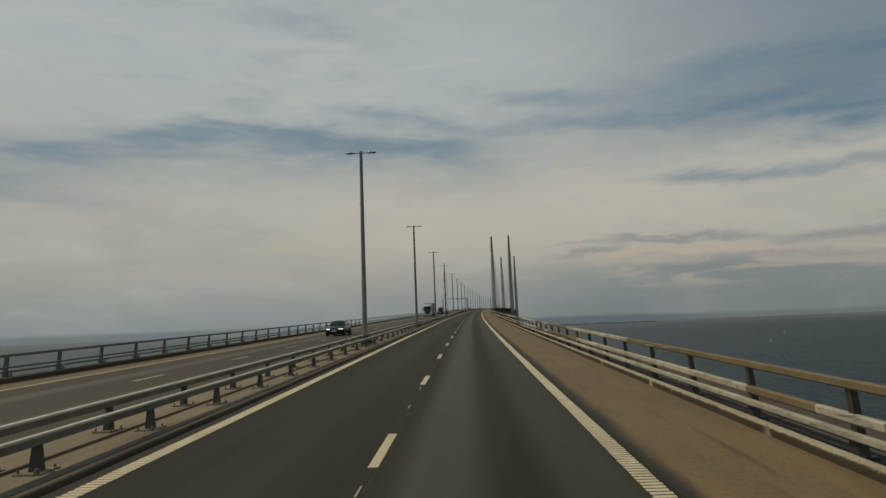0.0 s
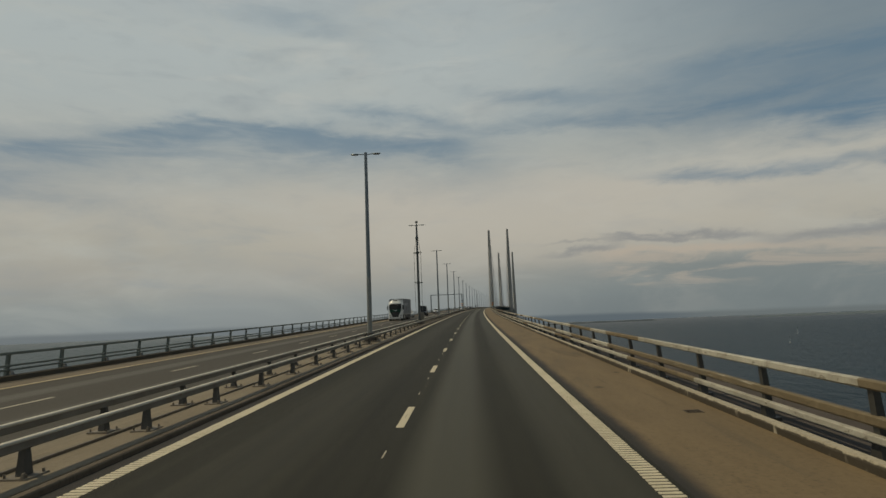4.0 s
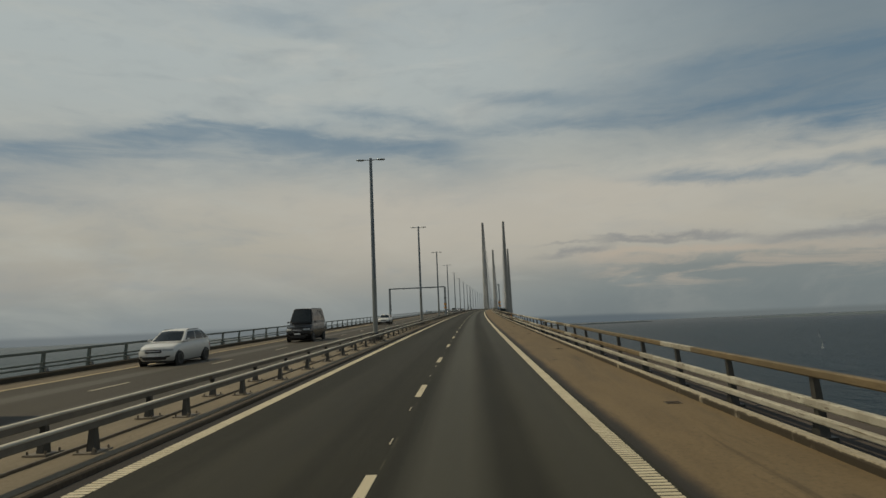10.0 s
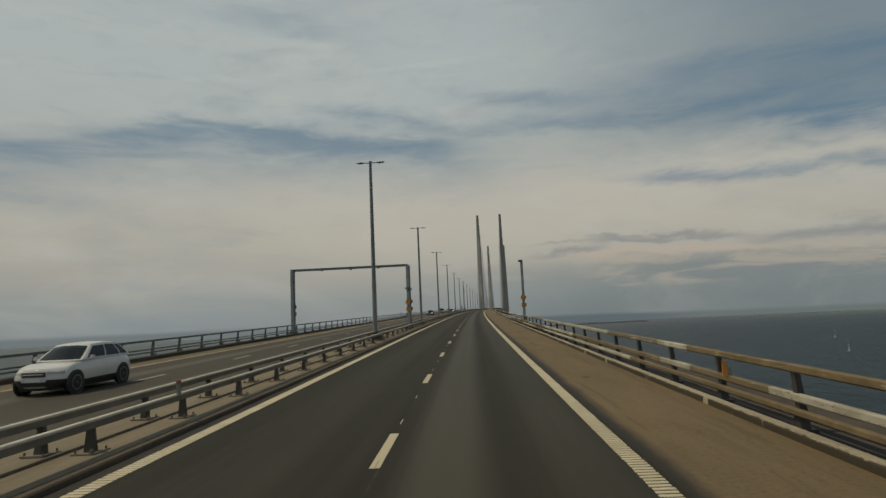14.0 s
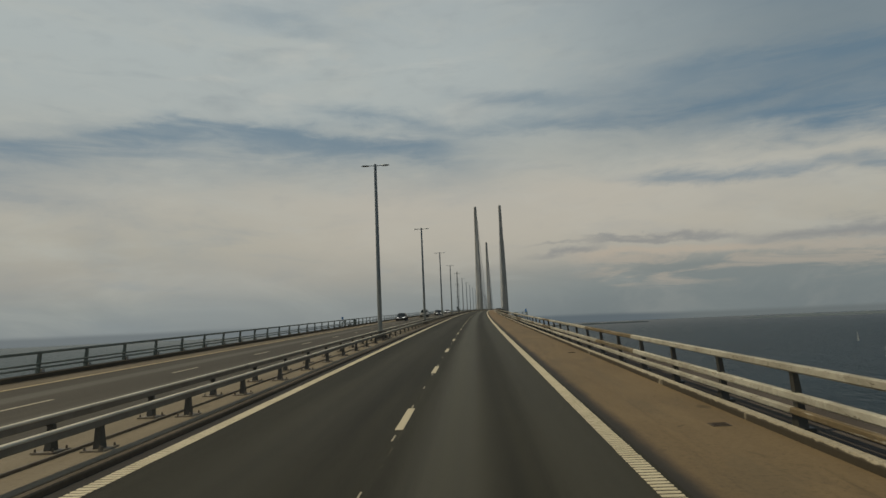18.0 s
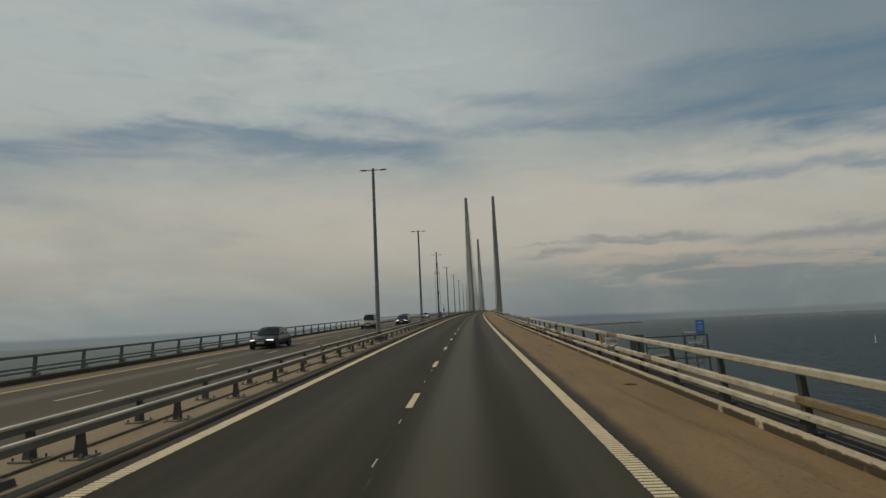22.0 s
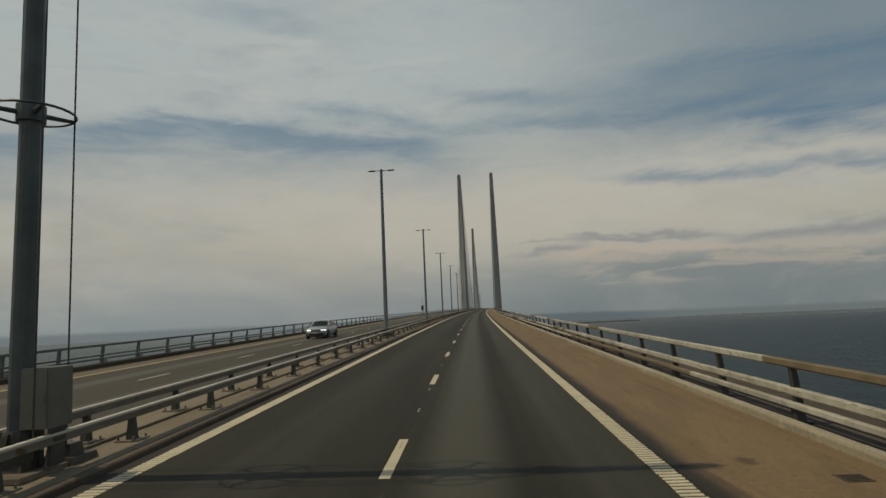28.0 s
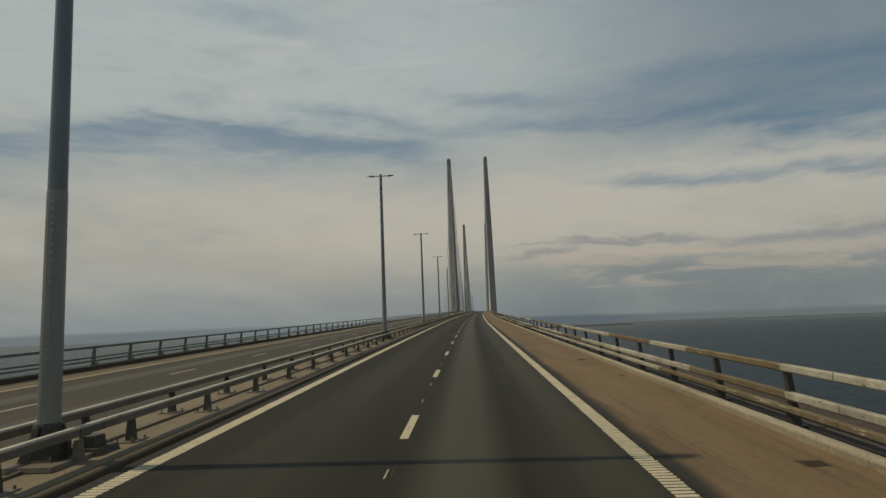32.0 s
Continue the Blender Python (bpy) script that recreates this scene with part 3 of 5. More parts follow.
def torus(bm, R, r, z, sides=28, tube_sides=6):
    rings = []
    for i in range(sides):
        a = 2 * math.pi * i / sides
        rings.append([bm.verts.new(((R + r * math.cos(b)) * math.cos(a), (R + r * math.cos(b)) * math.sin(a), z + r * math.sin(b)))
                      for b in (2 * math.pi * j / tube_sides for j in range(tube_sides))])
    for i in range(sides):
        for j in range(tube_sides):
            p, q = rings[i], rings[(i + 1) % sides]
            bm.faces.new((p[j], q[j], q[(j + 1) % tube_sides], p[(j + 1) % tube_sides]))


def sweep(name, profile, s0, s1, step, material, closed=True, parent=None, label="", wobble=0.0):
    """Cross-section of (off, up) points carried along the road from s0 to s1, with uv = (off, s)."""
    n = max(1, int(round((s1 - s0) / step)))
    verts, faces, uvs = [], [], []
    k = len(profile)
    rng = random.Random(int(s0 * 7) + k)
    for i in range(n + 1):
        s = s0 + (s1 - s0) * i / n
        for o, u in profile:
            verts.append(at(s, o + (rng.uniform(-wobble, wobble) if wobble else 0), u))
            uvs.append((o + u * 0.7, s))
    rim = k if closed else k - 1
    for i in range(n):
        for j in range(rim):
            a, b = i * k + j, i * k + (j + 1) % k
            faces.append((a, b, b + k, a + k))
    if closed:
        faces.append(tuple(range(k - 1, -1, -1)))
        faces.append(tuple(n * k + j for j in range(k)))
    me = bpy.data.meshes.new(name)
    me.from_pydata(verts, [], faces)
    layer = me.uv_layers.new(name="UVMap")
    for loop in me.loops:
        layer.data[loop.index].uv = uvs[loop.vertex_index]
    me.update()
    bm = bmesh.new()
    bm.from_mesh(me)
    bmesh.ops.recalc_face_normals(bm, faces=bm.faces)
    bm.to_mesh(me)
    bm.free()
    return part(name, me, material, parent, label, world=bool(parent))


START, END = -40.0, 1560.0

# ---------------------------------------------------------------- setting: water, shores, deck


def setting(ob, label, category):
    return tagged(ob, label, category, kind="structure")


def build_water():
    bm = bmesh.new()
    n, rings = 96, (60, 300, 900, 1800, 3000, 4300, 5600)
    mid = Vector((60, 500, -48))
    c = bm.verts.new(mid)
    last = None
    for R in rings:
        ring = [bm.verts.new(mid + Vector((R * math.cos(2 * math.pi * i / n), R * math.sin(2 * math.pi * i / n), 0))) for i in range(n)]
        for i in range(n):
            j = (i + 1) % n
            if last:
                bm.faces.new((last[i], last[j], ring[j], ring[i]))
            else:
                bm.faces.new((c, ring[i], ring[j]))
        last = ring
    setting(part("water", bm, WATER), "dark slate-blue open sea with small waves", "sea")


def shore(name, a0, a1, dist0, dist1, height, label, seed, material):
    """Low land seen far across the water, between two bearings."""
    rng = random.Random(seed)
    bm = bmesh.new()
    n = 90
    rows = []
    for i in range(n + 1):
        t = i / n
        a = radians(a0 + (a1 - a0) * t)
        d = dist0 + (dist1 - dist0) * t
        h = height * (0.55 + 0.45 * noise.noise(Vector((t * 9, seed, 0)))) * min(1, 8 * t, 8 * (1 - t) + 0.15) + rng.uniform(0, height * 0.22)
        row = []
        for k, u in ((0, -48.4), (14, -47.4), (60, -48 + h * 0.6), (130, -48 + h), (320, -48 + h * 0.9), (420, -48.4)):
            row.append(bm.verts.new((math.sin(a) * (d + k), math.cos(a) * (d + k), u)))
        rows.append(row)
    for p, q in zip(rows, rows[1:]):
        for j in range(5):
            bm.faces.new((p[j], p[j + 1], q[j + 1], q[j]))
    setting(part(name, bm, material), label, "shore")


build_water()
shore("backdrop_shore", 24, 62, 4350, 4250, 18, "low coast far across the water, distance haze in its blue-grey colour", 3, LAND)
shore("backdrop_spit", 7.5, 17, 3900, 4350, 9, "thin low dark spit of land far across the water", 8, WOODS)

setting(sweep("road_1", [(-5.30, 0), (2.36, 0), (2.36, -0.2), (-5.30, -0.2)], START, END, 6.0, ASPHALT), "dark asphalt carriageway with two lanes and paler worn strips", "road")
setting(sweep("road_2", [(-16.4, 0), (-8.0, 0), (-8.0, -0.2), (-16.4, -0.2)], START, END, 6.0, ASPHALT_FAR), "grey-brown older asphalt of the oncoming carriageway", "road")
setting(sweep("gutter_2", [(-5.62, -0.02), (-5.30, -0.003), (-5.30, -0.2), (-5.62, -0.2)], START, END, 6.0, GUTTER), "dark wet gutter along the median kerb", "gutter")
setting(sweep("shoulder_1", [(2.36, -0.001), (4.69, 0.004), (4.69, -0.2), (2.36, -0.2)], START, END, 6.0, SHOULDER), "sandy brown hard shoulder with dark stains", "shoulder")
setting(sweep("shoulder_2", [(-17.9, 0.004), (-16.4, 0.002), (-16.4, -0.2), (-17.9, -0.2)], START, END, 6.0, SHOULDER_FAR), "brownish hard shoulder of the oncoming carriageway", "shoulder")
setting(sweep("median", [(-8.0, 0.0), (-7.62, 0.10), (-5.78, 0.10), (-5.76, 0.09), (-5.76, -0.2), (-8.0, -0.2)], START, END, 3.3, MEDIAN), "raised brownish concrete median strip", "median")
setting(sweep("kerb_1", [(4.69, -0.2), (4.69, 0.10), (4.71, 0.15), (4.84, 0.155), (4.87, 0.12), (4.87, -0.2)], START, END, 1.6, KERB, wobble=0.006), "pale chipped concrete kerb under the parapet", "kerb")
setting(sweep("kerb_3", [(-5.76, -0.2), (-5.76, 0.075), (-5.72, 0.085), (-5.64, 0.075), (-5.62, 0.05), (-5.62, -0.2)], START, END, 3.3, KERBMEDIAN, wobble=0.004), "dark kerb stones along the median", "kerb")
setting(sweep("kerb_2", [(-17.9, -0.2), (-17.9, 0.19), (-17.95, 0.22), (-18.16, 0.22), (-18.2, 0.18), (-18.2, -0.2)], START, END, 3.2, KERBSHADE, wobble=0.004), "concrete kerb along the oncoming side's parapet", "kerb")
setting(sweep("ledge_1", [(4.87, -0.12), (6.95, -0.12), (6.95, -0.5), (4.87, -0.5)], START, END, 6.0, LEDGE), "outer concrete edge beam of the deck, parapet shade in its dark colour", "edge beam")
setting(sweep("ledge_2", [(-19.05, 0.02), (-18.2, 0.02), (-18.2, -0.5), (-19.05, -0.5)], START, END, 6.0, DECK), "outer concrete edge beam of the deck", "edge beam")
setting(sweep("bridge_deck", [(-19.0, -0.5), (-19.0, -0.204), (5.9, -0.204), (5.9, -0.5), (2.5, -1.6), (0.5, -1.9), (-13.7, -1.9), (-15.7, -1.6)], START, END, 8.0, DECK), "concrete bridge deck slab", "bridge deck")

# ---------------------------------------------------------------- road markings
setting(sweep("edge_line_far_1", [(2.02, 0.006), (2.28, 0.006), (2.28, 0.0), (2.02, 0.0)], 640, END, 6.0, PAINT), "continuous white edge line", "road marking")
setting(sweep("edge_line_far_2", [(-5.28, 0.006), (-5.0, 0.006), (-5.0, 0.0), (-5.28, 0.0)], 640, END, 6.0, PAINT), "continuous white edge line", "road marking")
setting(sweep("edge_line_3", [(-16.30, 0.006), (-16.05, 0.006), (-16.05, 0.0), (-16.30, 0.0)], START, END, 6.0, PAINT_FAR), "yellowed continuous edge line", "road marking")
setting(sweep("edge_line_4", [(-8.45, 0.006), (-8.2, 0.006), (-8.2, 0.0), (-8.45, 0.0)], START, END, 6.0, PAINT_OLD), "worn white edge line", "road marking")


def ribbed_line(name, o0, o1, s0, s1, pitch, fill, material):
    """Profiled edge line: thin film with raised cross ribs."""
    verts, faces, uvs = [], [], []
    s = s0
    rng = random.Random(int(o0 * 100))
    while s < s1:
        a, b = s, s + pitch * fill
        j = rng.uniform(-0.006, 0.006)
        k = len(verts)
        for ss, up in ((a, 0.001), (a + 0.008, 0.009), (b - 0.008, 0.009), (b, 0.001)):
            verts += [at(ss, o0 + j, up), at(ss, o1 + j, up)]
            uvs += [(o0, ss), (o1, ss)]
        faces += [(k, k + 1, k + 3, k + 2), (k + 2, k + 3, k + 5, k + 4), (k + 4, k + 5, k + 7, k + 6), (k, k + 2, k + 4, k + 6), (k + 1, k + 7, k + 5, k + 3)]
        s += pitch
    me = bpy.data.meshes.new(name)
    me.from_pydata(verts, [], faces)
    layer = me.uv_layers.new(name="UVMap")
    for loop in me.loops:
        layer.data[loop.index].uv = uvs[loop.vertex_index]
    return part(name, me, material)


setting(ribbed_line("edge_line_1", 2.02, 2.28, -2.0, 640.0, 0.125, 0.60, RIBPAINT), "ribbed cream-white edge line along the shoulder", "road marking")
setting(ribbed_line("edge_line_2", -5.28, -5.0, -2.0, 640.0, 0.125, 0.66, RIBPAINT), "ribbed cream-white edge line along the median", "road marking")


def slab_mesh(name, w, l, h, material):
    bm = bmesh.new()
    box(bm, 0, l / 2, h / 2, w, l, h, top=0.97, topy=0.995)
    me = bpy.data.meshes.new(name)
    bm.to_mesh(me)
    bm.free()
    me.materials.append(material)
    return me


def build_dashes():
    me = slab_mesh("lane_dash", 0.155, 2.30, 0.005, PAINT)
    far = slab_mesh("lane_dash_worn", 0.14, 2.25, 0.005, PAINT_OLD)
    thin = slab_mesh("thin_mark", 0.026, 0.46, 0.004, PAINT_OLD)
    lines = setting(new("lane_line_1"), "broken white line between the two lanes", "road marking")
    other = setting(new("lane_line_2"), "worn broken white line of the oncoming lanes", "road marking")
    n = 0
    while n * DASH < 1250:
        s = (n + 0.945) * DASH - (0.37 if n > 49 else 0.0)
        part("dash", me, None, lines).matrix_basis = stand(s, -1.40, 0.001)
        part("dash", far, None, other).matrix_basis = stand((n + 0.27) * DASH + 1.0, -12.4, 0.001)
        n += 1
    for n in range(0, 215):
        part("thin_mark", thin, None, lines, "short thin worn white stroke").matrix_basis = stand(1.03 + 3.209 * n, -1.40, 0.0065)


build_dashes()

# ---------------------------------------------------------------- rails


def post_median():
    """Tapered plate post with flanges, feet at the origin, facing +x."""
    bm = bmesh.new()
    box(bm, 0, 0, 0.225, 0.12, 0.20, 0.45, top=0.75, topy=0.42)
    box(bm, 0.04, 0, 0.435, 0.06, 0.085, 0.06)
    return bm


def post_plate():
    bm = bmesh.new()
    box(bm, 0, 0, 0.012, 0.40, 0.46, 0.024, top=0.97)
    for x in (-0.15, 0.15):
        for y in (-0.17, 0.17):
            tube(bm, (x, y, 0.02), (x, y, 0.075), 0.018, sides=6)
    box(bm, 0.13, -0.19, 0.055, 0.05, 0.08, 0.08, top=0.5)
    return bm


def post_parapet():
    """Parapet post raked inwards; rails hang on its -x side. Feet at the origin."""
    bm = bmesh.new()
    m = Matrix.Shear("XY", 4, (-0.08, 0.0))
    box(bm, 0, 0, 0.50, 0.13, 0.15, 1.0, m=m, top=0.72, topy=0.8)
    box(bm, 0, 0, 0.03, 0.24, 0.34, 0.06)
    box(bm, -0.04, 0, 0.16, 0.16, 0.26, 0.24, m=m, top=0.7, topy=0.6)
    return bm


def post_parapet_far():
    bm = bmesh.new()
    m = Matrix.Shear("XY", 4, (0.10, 0.0))
    box(bm, 0, 0, 0.50, 0.13, 0.155, 1.0, m=m, top=0.75, topy=0.85)
    box(bm, 0, 0, 0.05, 0.20, 0.30, 0.10, top=0.6, topy=0.45)
    return bm


def foot_block():
    bm = bmesh.new()
    box(bm, 0.10, 0.16, 0.16, 0.20, 0.34, 0.32, top=0.5, topy=0.3)
    return bm


def as_mesh(name, bm, material):
    me = bpy.data.meshes.new(name)
    bmesh.ops.recalc_face_normals(bm, faces=bm.faces)
    bm.to_mesh(me)
    bm.free()
    me.materials.append(material)
    return me


def rail_profile(o, u, w, h):
    """Rounded box section about (o, u)."""
    a, b = w / 2, h / 2
    return [(o - a, u - b * 0.6), (o - a, u + b * 0.75), (o - a * 0.75, u + b), (o + a * 0.75, u + b), (o + a, u + b * 0.75), (o + a, u - b * 0.6), (o + a * 0.6, u - b), (o - a * 0.6, u - b)]


def cap_profile(o, u, w, h):
    """Rounded cap rail, the upper third of a median rail about (o, u)."""
    a, top = w / 2, u + h / 2
    half = [(a * 0.50, top), (a * 0.82, top - h * 0.04), (a, top - h * 0.13), (a * 0.98, top - h * 0.24), (a * 0.80, top - h * 0.31)]
    return [(o + x, z) for x, z in half] + [(o - x, z) for x, z in reversed(half)]


def web_profile(o, u, w, h):
    """Box web with a foot bead under the cap."""
    a, top, low = w / 2, u + h / 2 - h * 0.31, u - h / 2
    half = [(a * 0.76, top), (a * 0.76, low + h * 0.18), (a * 0.86, low + h * 0.10), (a * 0.72, low)]
    return [(o + x, z) for x, z in half] + [(o - x, z) for x, z in reversed(half)]


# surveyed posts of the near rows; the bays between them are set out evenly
BAY = 3.117
SURVEYED = {
    "median": (8.73, 27.41, 46.10, 64.80, 80.45, 137.34, 152.78, 171.45, 190.15, 206.35, 225.01, 243.65, 262.22, 315.79, 334.49, 353.25,
               368.85, 387.58, 406.27, 425.54, 441.09, 459.86, 515.40, 531.40, 550.25, 568.98, 587.60),
    "outer": (8.96, 27.69, 46.48, 65.25, 80.70, 137.17, 152.89, 171.70, 190.25, 209.48, 225.25, 244.05, 262.86, 316.35, 335.12, 353.83,
              369.26, 387.98, 406.82, 425.92, 441.60, 460.28, 515.82, 534.90, 550.47, 569.18, 588.02),
}


def post_line(marks):
    """Every post of a row, from one bay run before the first mark to far beyond the last."""
    line = [marks[0] - BAY * i for i in range(14, 0, -1)]
    for a, b in zip(marks, marks[1:]):
        n = round((b - a) / BAY)
        line += [a + (b - a) * i / n for i in range(n)]
    return line + [marks[-1] + BAY * i for i in range(240)]


POST_LINES = {key: post_line(marks) for key, marks in SURVEYED.items()}


def post_place(row, n):
    """Place of post n along the road; halves lie midway between posts."""
    line = POST_LINES[row["marks"]]
    a = int(math.floor(n)) + 12
    f = n - math.floor(n)
    return line[a] + (line[a + 1] - line[a]) * f + row["phase"]


# rows: offset, bay, phase, post ground, rails (offset, height, width, depth)
ROWS = [
    dict(name="median_guard_rail", off=-6.22, pitch=BAY, marks="median", phase=0.0, ground=0.10, flip=False, rails=[(-6.17, 0.570, 0.105, 0.156)], mat=GALV, post=("m", POSTS), plate=True,
         label="galvanised steel median guard rail on dark tapered posts", group="median guard rail sections"),
    dict(name="median_guard_rail", off=-7.02, pitch=BAY, marks="median", phase=-0.05, ground=0.10, flip=True, rails=[(-7.07, 0.620, 0.105, 0.156)], mat=GALV, post=("m", POSTS), plate=True,
         label="galvanised steel guard rail along the oncoming side of the median", group="median guard rail sections"),
    dict(name="bridge_parapet", off=5.45, pitch=BAY, marks="outer", phase=0.0, ground=-0.12, flip=False, rails=[(5.32, 0.920, 0.120, 0.133), (5.357, 0.434, 0.120, 0.145), (5.30, 0.210, 0.115, 0.111)], mat=RUSTY, post=("p", POSTS), plate=False,
         label="weathered three-rail steel parapet with rusty stains on dark posts", group="parapet sections"),
    dict(name="bridge_parapet", off=-18.40, pitch=BAY, marks="median", phase=-0.70, ground=0.02, flip=False, rails=[(-18.26, 1.047, 0.11, 0.115), (-18.28, 0.568, 0.09, 0.08), (-18.28, 0.402, 0.09, 0.08)], mat=PARAPET_FAR, post=("f", PARAPET_FAR), plate=False,
         label="grey-green three-rail steel parapet of the oncoming side", group="far parapet sections"),
]


# lengths of the outer parapet's upper two rails whose paint has worn brown
WORN_TOP = ((8.1, 20.4), (33.5, 42.1), (44.2, 49.5), (62.3, 73.1), (80.3, 80.7), (91.5, 96.2), (125.5, 128.0), (136.3, 139.4), (143.5, 146.9),
           (150.5, 152.2), (161.6, 165.5), (179.7, 195.6), (197.7, 213.6), (215.8, 219.2), (225.5, 228.9), (244.7, 249.7), (254.1, 267.8),
           (270.0, 276.1), (310.2, 317.7), (327.1, 329.0), (345.0, 353.8), (367.6, 372.8), (379.1, 380.2), (396.4, 398.4), (399.8, 400.5), (418.6, 420.5),
           (434.0, 434.8), (451.6, 454.7), (462.2, 464.5), (468.6, 471.9), (506.8, 516.6), (531.8, 533.6), (548.2, 550.6), (558.9, 563.4),
           (587.8, 592.9), (596.1, 598.3),)
WORN_MID = ((9.7, 12.0), (30.8, 42.1), (44.2, 49.5), (62.3, 63.7), (65.0, 69.6), (80.3, 96.2), (125.5, 128.0), (143.5, 146.9), (153.6, 156.6),
           (161.6, 164.9), (169.0, 172.4), (179.7, 180.9), (183.9, 187.5), (200.0, 213.6), (215.8, 229.7), (237.6, 245.4), (251.9, 257.0),
           (263.5, 267.8), (270.0, 284.9), (310.2, 321.0), (325.0, 329.4), (345.0, 351.6), (367.6, 373.0), (380.2, 382.2), (396.4, 407.2), (414.4, 415.9),
           (432.5, 435.5), (437.4, 441.1), (452.0, 455.0), (468.6, 471.1), (504.8, 513.0), (541.7, 543.2), (543.8, 547.4), (558.9, 563.4),
           (568.3, 572.9), (587.8, 592.9),)
UNSEEN = ((96.2, 125.5), (285.0, 308.0), (482.0, 503.0), (598.0, 1600.0))


def wear_rail(ob, level):
    """Marks the worn lengths of a parapet rail in its face attribute "worn"."""
    me = ob.data
    worn = me.attributes.new("worn", "FLOAT", "FACE")
    uv = me.uv_layers[0].data
    for poly in me.polygons:
        s = sum(uv[i].uv[1] for i in poly.loop_indices) / len(poly.loop_indices)
        if level == 2 or any(a < s < b for a, b in UNSEEN) or s < 8:
            bare = random.Random(int(s / 6.2) * 7 + level).random() < (0.22, 0.45, 0.5)[2 - level]
        else:
            bare = any(a < s < b for a, b in (WORN_TOP, WORN_MID)[level])
        worn.data[poly.index].value = 1.0 if bare else 0.0


def build_rails():
    protos = {"m": as_mesh("post", post_median(), POSTS), "p": as_mesh("post", post_parapet(), POSTS), "f": as_mesh("post", post_parapet_far(), PARAPET_FAR)}
    plate = as_mesh("base_plate", post_plate(), PLATE)
    block = as_mesh("foot_block", foot_block(), DECK)
    for row in ROWS:
        pitch = row["pitch"]
        for k in range(-1, 34):
            s0 = post_place(row, 11 * k - 0.5)
            s9 = post_place(row, 11 * k + 10.5)
            near = k <= 20
            th = thing(row["name"], stand(s0, row["off"], row["ground"]), row["label"], "guard rail" if "median" in row["name"] else "parapet", row["group"])
            for level, (o, u, w, h) in enumerate(row["rails"]):
                step = pitch if near else 9.0
                painted = row["mat"] is RUSTY
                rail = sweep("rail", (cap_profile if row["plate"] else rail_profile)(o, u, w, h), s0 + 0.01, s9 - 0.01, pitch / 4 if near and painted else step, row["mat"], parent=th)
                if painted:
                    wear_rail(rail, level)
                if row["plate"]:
                    sweep("web", web_profile(o, u, w, h), s0 + 0.01, s9 - 0.01, step, WEBSHADE, parent=th, label="web under the cap, the rail's shaded side in its dull grey-brown")
            me = protos[row["post"][0]]
            joined = None if near else bmesh.new()
            for j in range(11):
                m = stand(post_place(row, 11 * k + j), row["off"], row["ground"], 180 if row["flip"] else 0)
                if near:
                    p = part("post", me, None, th, world=True)
                    p.matrix_basis = m
                    if row["plate"]:
                        part("base_plate", plate, None, p)
                    if row["post"][0] == "f":
                        part("foot_block", block, None, p)
                else:
                    tmp = me.copy()
                    tmp.transform(m)
                    joined.from_mesh(tmp)
                    bpy.data.meshes.remove(tmp)
            if joined:
                part("post", joined, row["post"][1], th, world=True)["kind"] = "stuff"


# ---------------------------------------------------------------- lamps and masts


